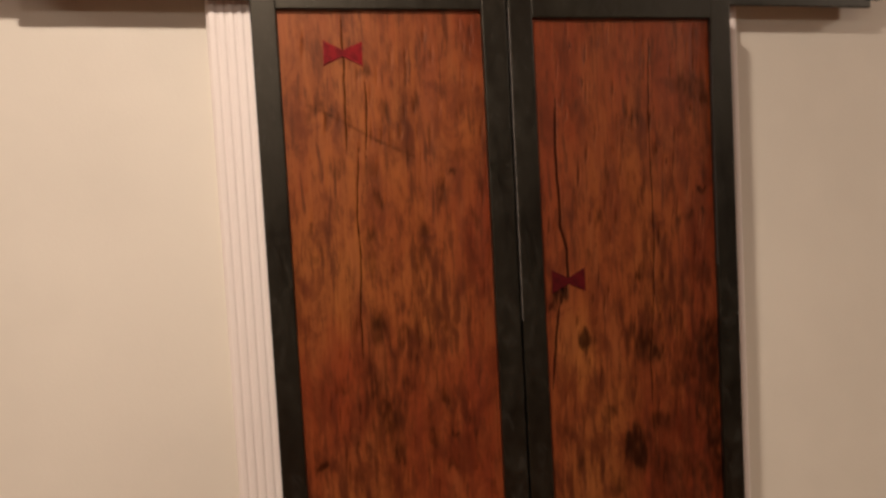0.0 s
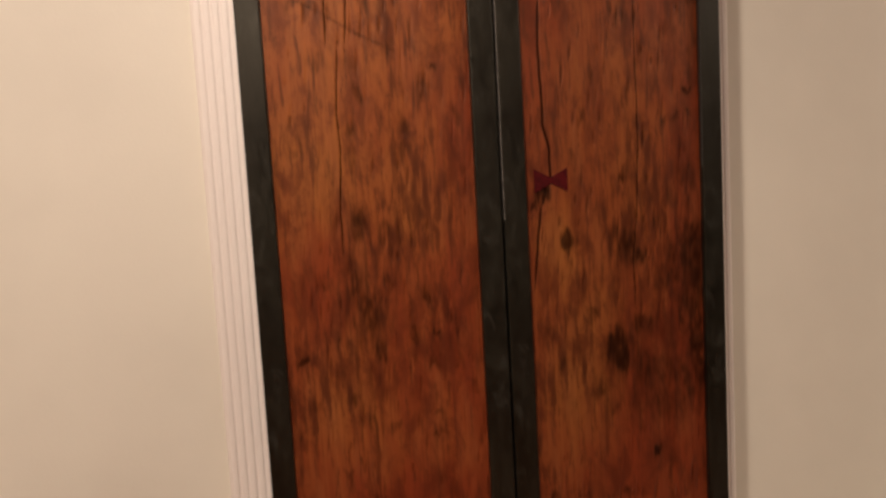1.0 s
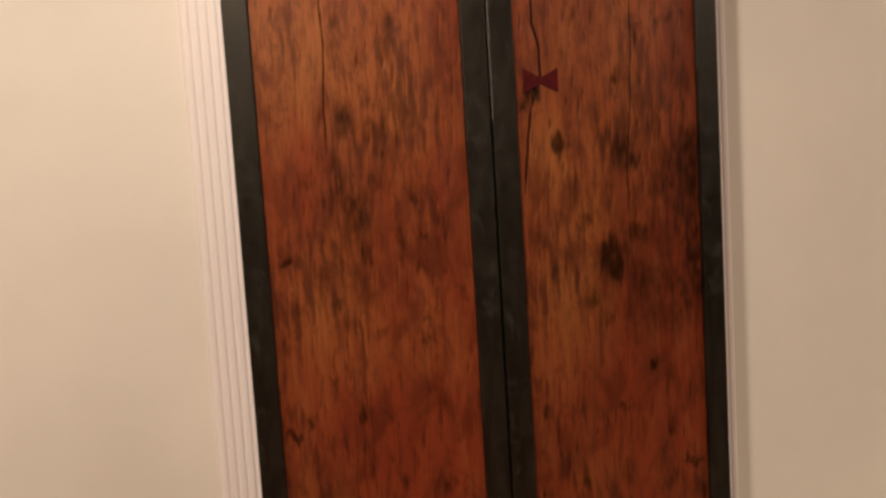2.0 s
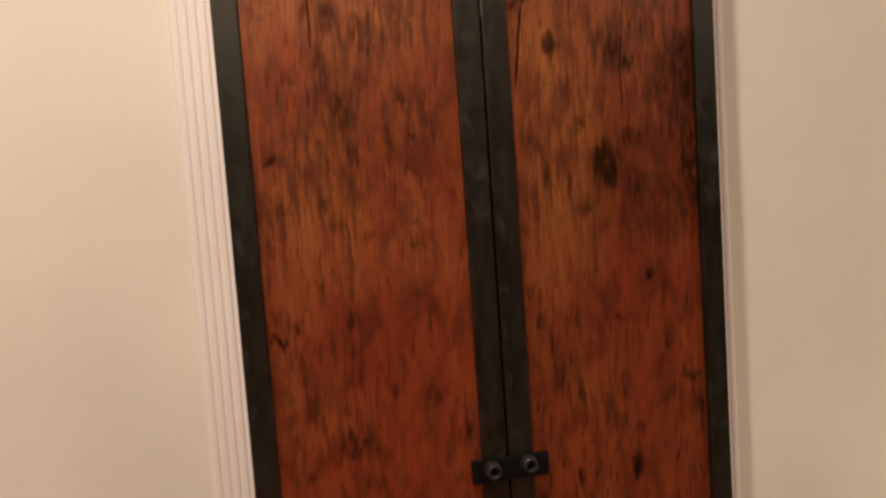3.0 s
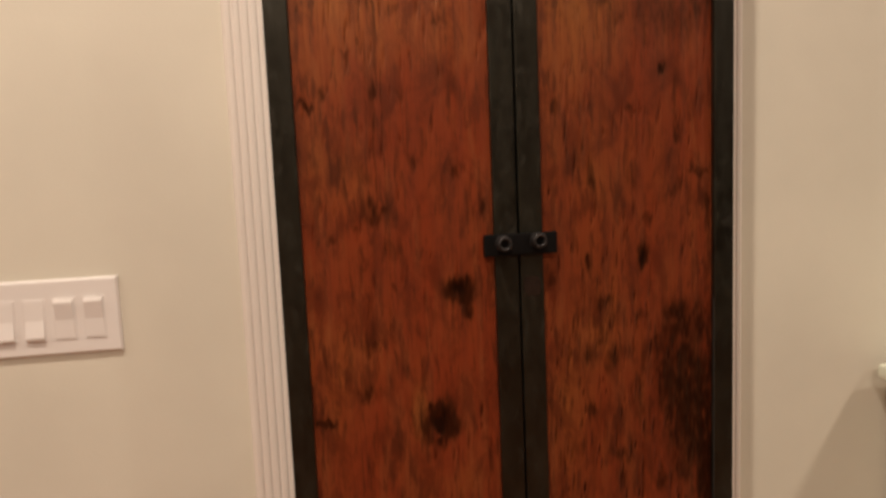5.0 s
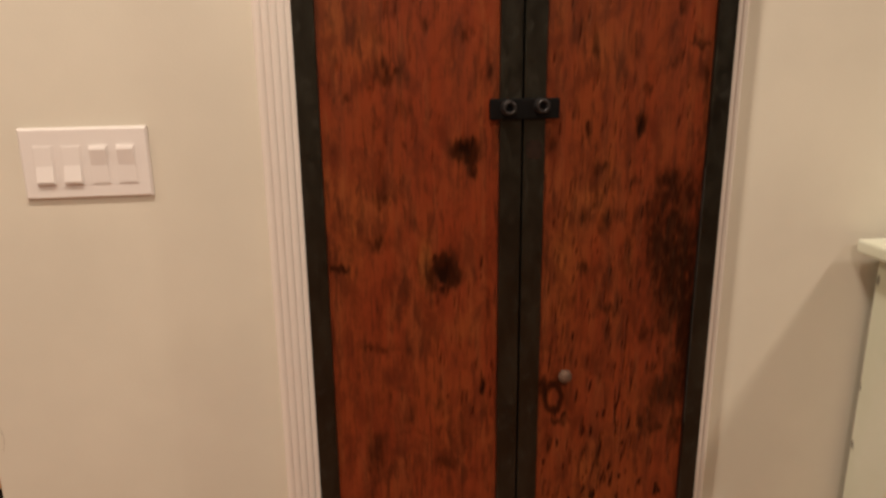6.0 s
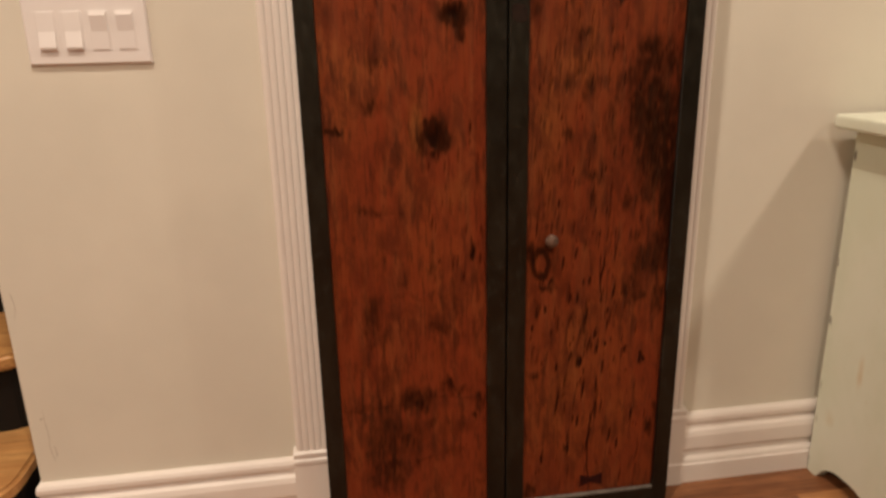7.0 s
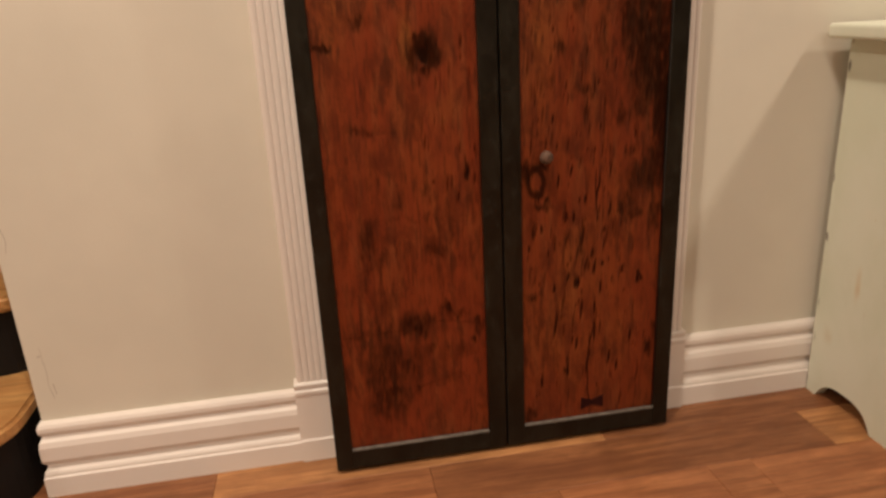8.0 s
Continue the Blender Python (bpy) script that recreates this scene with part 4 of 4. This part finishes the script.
# ---- pale green cabinet ----
cab = thing("cabinet", (1.08, -0.18, 0), "pale green painted wooden cabinet with chips and arched feet", "cabinet")
CX0, CX1, CY0, CY1, CZ = 0.737, 1.43, -0.420, 0.066, 0.791


def cab_side(x0, x1):
    """A side board with an arch cut between its two feet, worn along the edges."""
    ny, nz = 100, 120
    rise = lambda y: 0.046 * max(0.0, 1 - min(abs((y + 0.050) / 0.084), abs((y + 0.304) / 0.084)) ** 3.0) ** 0.8
    bm = bmesh.new()
    worn, ochre = bm.verts.layers.float.new("worn"), bm.verts.layers.float.new("ochre")
    sides = []
    for x in (x0, x1):
        grid = []
        for j in range(nz + 1):
            row = []
            for i in range(ny + 1):
                y = CY0 + (CY1 - CY0) * i / ny
                z = rise(y) + (CZ - rise(y)) * j / nz
                v = bm.verts.new((x, y, z))
                near = max(0.0, 1 - min(CY1 - y, y - CY0) / 0.012)
                spot = noise.noise((y * 60, z * 34, x0 * 9))
                v[worn] = max(0.0, near * (spot - 0.22) * 4)
                drip = math.exp(-((y + 0.045) / 0.010) ** 2 - ((z - 0.30) / 0.045) ** 2) + 0.7 * math.exp(-((y - 0.02) / 0.02) ** 2 - ((z - 0.16) / 0.03) ** 2)
                v[ochre] = drip * (0.6 + 0.5 * noise.noise((y * 90, z * 30, 3)))
                row.append(v)
            grid.append(row)
        sides.append(grid)
        for j in range(nz):
            for i in range(ny):
                bm.faces.new((grid[j][i], grid[j][i + 1], grid[j + 1][i + 1], grid[j + 1][i]))
    a, b = sides
    loop_a = a[0] + [r[-1] for r in a[1:]] + a[-1][-2::-1] + [r[0] for r in a[-2:0:-1]]
    loop_b = b[0] + [r[-1] for r in b[1:]] + b[-1][-2::-1] + [r[0] for r in b[-2:0:-1]]
    for k in range(len(loop_a)):
        n = (k + 1) % len(loop_a)
        bm.faces.new((loop_a[k], loop_a[n], loop_b[n], loop_b[k]))
    bmesh.ops.recalc_face_normals(bm, faces=bm.faces)
    part("side_panel", bm, GREEN, cab, "pale green board with an arched foot cut-out")


cab_side(CX0, CX0 + 0.022)
cab_side(CX1 - 0.022, CX1)
# unseen boards, set low to keep light out from under the cabinet
part("unseen_front", block(CX0 + 0.022, CX1 - 0.022, CY0 + 0.004, CY0 + 0.024, 0.012, CZ, 0.002), GREEN, cab)
part("back_panel", block(CX0 + 0.022, CX1 - 0.022, CY1 - 0.016, CY1 - 0.004, 0.012, CZ, 0.001), GREEN, cab)
part("unseen_shelf", block(CX0 + 0.022, CX1 - 0.022, CY0 + 0.024, CY1 - 0.016, 0.050, 0.066), GREEN, cab)
part("top_board", block(CX0 - 0.052, CX1 + 0.052, CY0 - 0.045, CY1 + 0.006, CZ, CZ + 0.028, 0.009, None, 4), GREEN, cab, "thick pale top with rounded edges")

# ---- staircase beyond the wall end ----
stairs = thing("staircase", (-1.40, 0.02, 0), "open wooden stairs with black risers beyond the wall", "staircase")
SX0, SX1, RISE, GO = -1.85, -0.946, 0.182, 0.255
for k in range(9):
    z, y = RISE * (k + 1), -0.012 + GO * k
    r = 0.11
    outline = [(SX0, y + 0.315), (SX0, y)] + [(SX1 - r + r * math.sin(a), y + r - r * math.cos(a)) for a in np.linspace(0, math.pi / 2, 9)] + [(SX1, y + 0.315)]
    part("tread", slab(outline, z - 0.034, z, 0.008), TREAD, stairs, "pale oiled wooden tread with a rounded corner")
    r, e = 0.10, 0.028
    under = [(SX0 + e, y + 0.30), (SX0 + e, y + e)] + [(SX1 - 0.006 - r + r * math.sin(a), y + e + r - r * math.cos(a)) for a in np.linspace(0, math.pi / 2, 9)] + [(SX1 - 0.006, y + 0.30)]
    part("riser", slab(under, z - RISE, z - 0.034), BLACK, stairs, "black painted riser with a rounded end")
part("stringer", block(SX0 - 0.03, SX0 - 0.005, 0.05, 2.4, 0, 0.14), BLACK, stairs)

# ---- floorboards ----
rng = random.Random(5)
WIDE = 0.130
shared = {}


def board_mesh(size):
    if size not in shared:
        bm = block(0.0002, size - 0.0002, 0.0003, WIDE - 0.0003, -0.014, 0.0, 0.0008, None, 1)
        me = bpy.data.meshes.new("plank")
        bm.to_mesh(me)
        bm.free()
        me.materials.append(BOARD)
        shared[size] = me
    return shared[size]


def plank(x, y, size, tone):
    ob = new("plank", board_mesh(size))
    ob.parent, ob.location = floor, (x, y, 0)
    ob.color = (tone, tone, tone, 1) if tone < 1.3 else (tone * 0.92, tone * 1.05, tone, 1)


ROW0 = -0.146
rest = bmesh.new()
for row in range(-37, 25):
    y = ROW0 + row * WIDE
    if row == 0:
        ends = [-3.5, -2.1, -1.2, -0.17, 0.655, 1.14, 2.04, 3.2]
        tones = [0.9, 1.1, 1.0, 0.80, 1.4, 0.8, 1.0]
    elif row == 1:
        ends = [-3.5, -2.5, -1.2, -0.60, 0.21, 1.5, 2.4, 3.2]
        tones = [0.9, 1.1, 0.9, 1.4, 0.78, 1.1, 0.9]
    elif row == -1:
        ends = [-3.5, -2.2, -1.3, -0.4, 0.06, 0.367, 0.46, 1.26, 2.16, 3.2]
        tones = [0.9, 1.0, 1.1, 0.95, 1.2, 1.1, 1.2, 0.9, 1.1]
    else:
        ends, tones = [-3.5], []
        while ends[-1] < 3.2:
            far = round(ends[-1] + rng.choice((0.4, 0.6, 0.8, 0.9, 1.1, 1.3)), 2)
            ends.append(far if far < 2.8 else 3.2)
            tones.append(rng.choice((0.75, 0.85, 0.95, 1.0, 1.1, 1.25, 1.45)))
    for a, b, tone in zip(ends, ends[1:], tones):
        if -14 <= row <= 12:
            plank(a, y, round(b - a, 3), tone)
        else:
            block(a + 0.0006, b - 0.0006, y + 0.0007, y + WIDE - 0.0007, -0.014, 0.0, 0.0, rest)
tagged(part("far_planks", rest, BOARD_FAR, floor), kind="stuff")
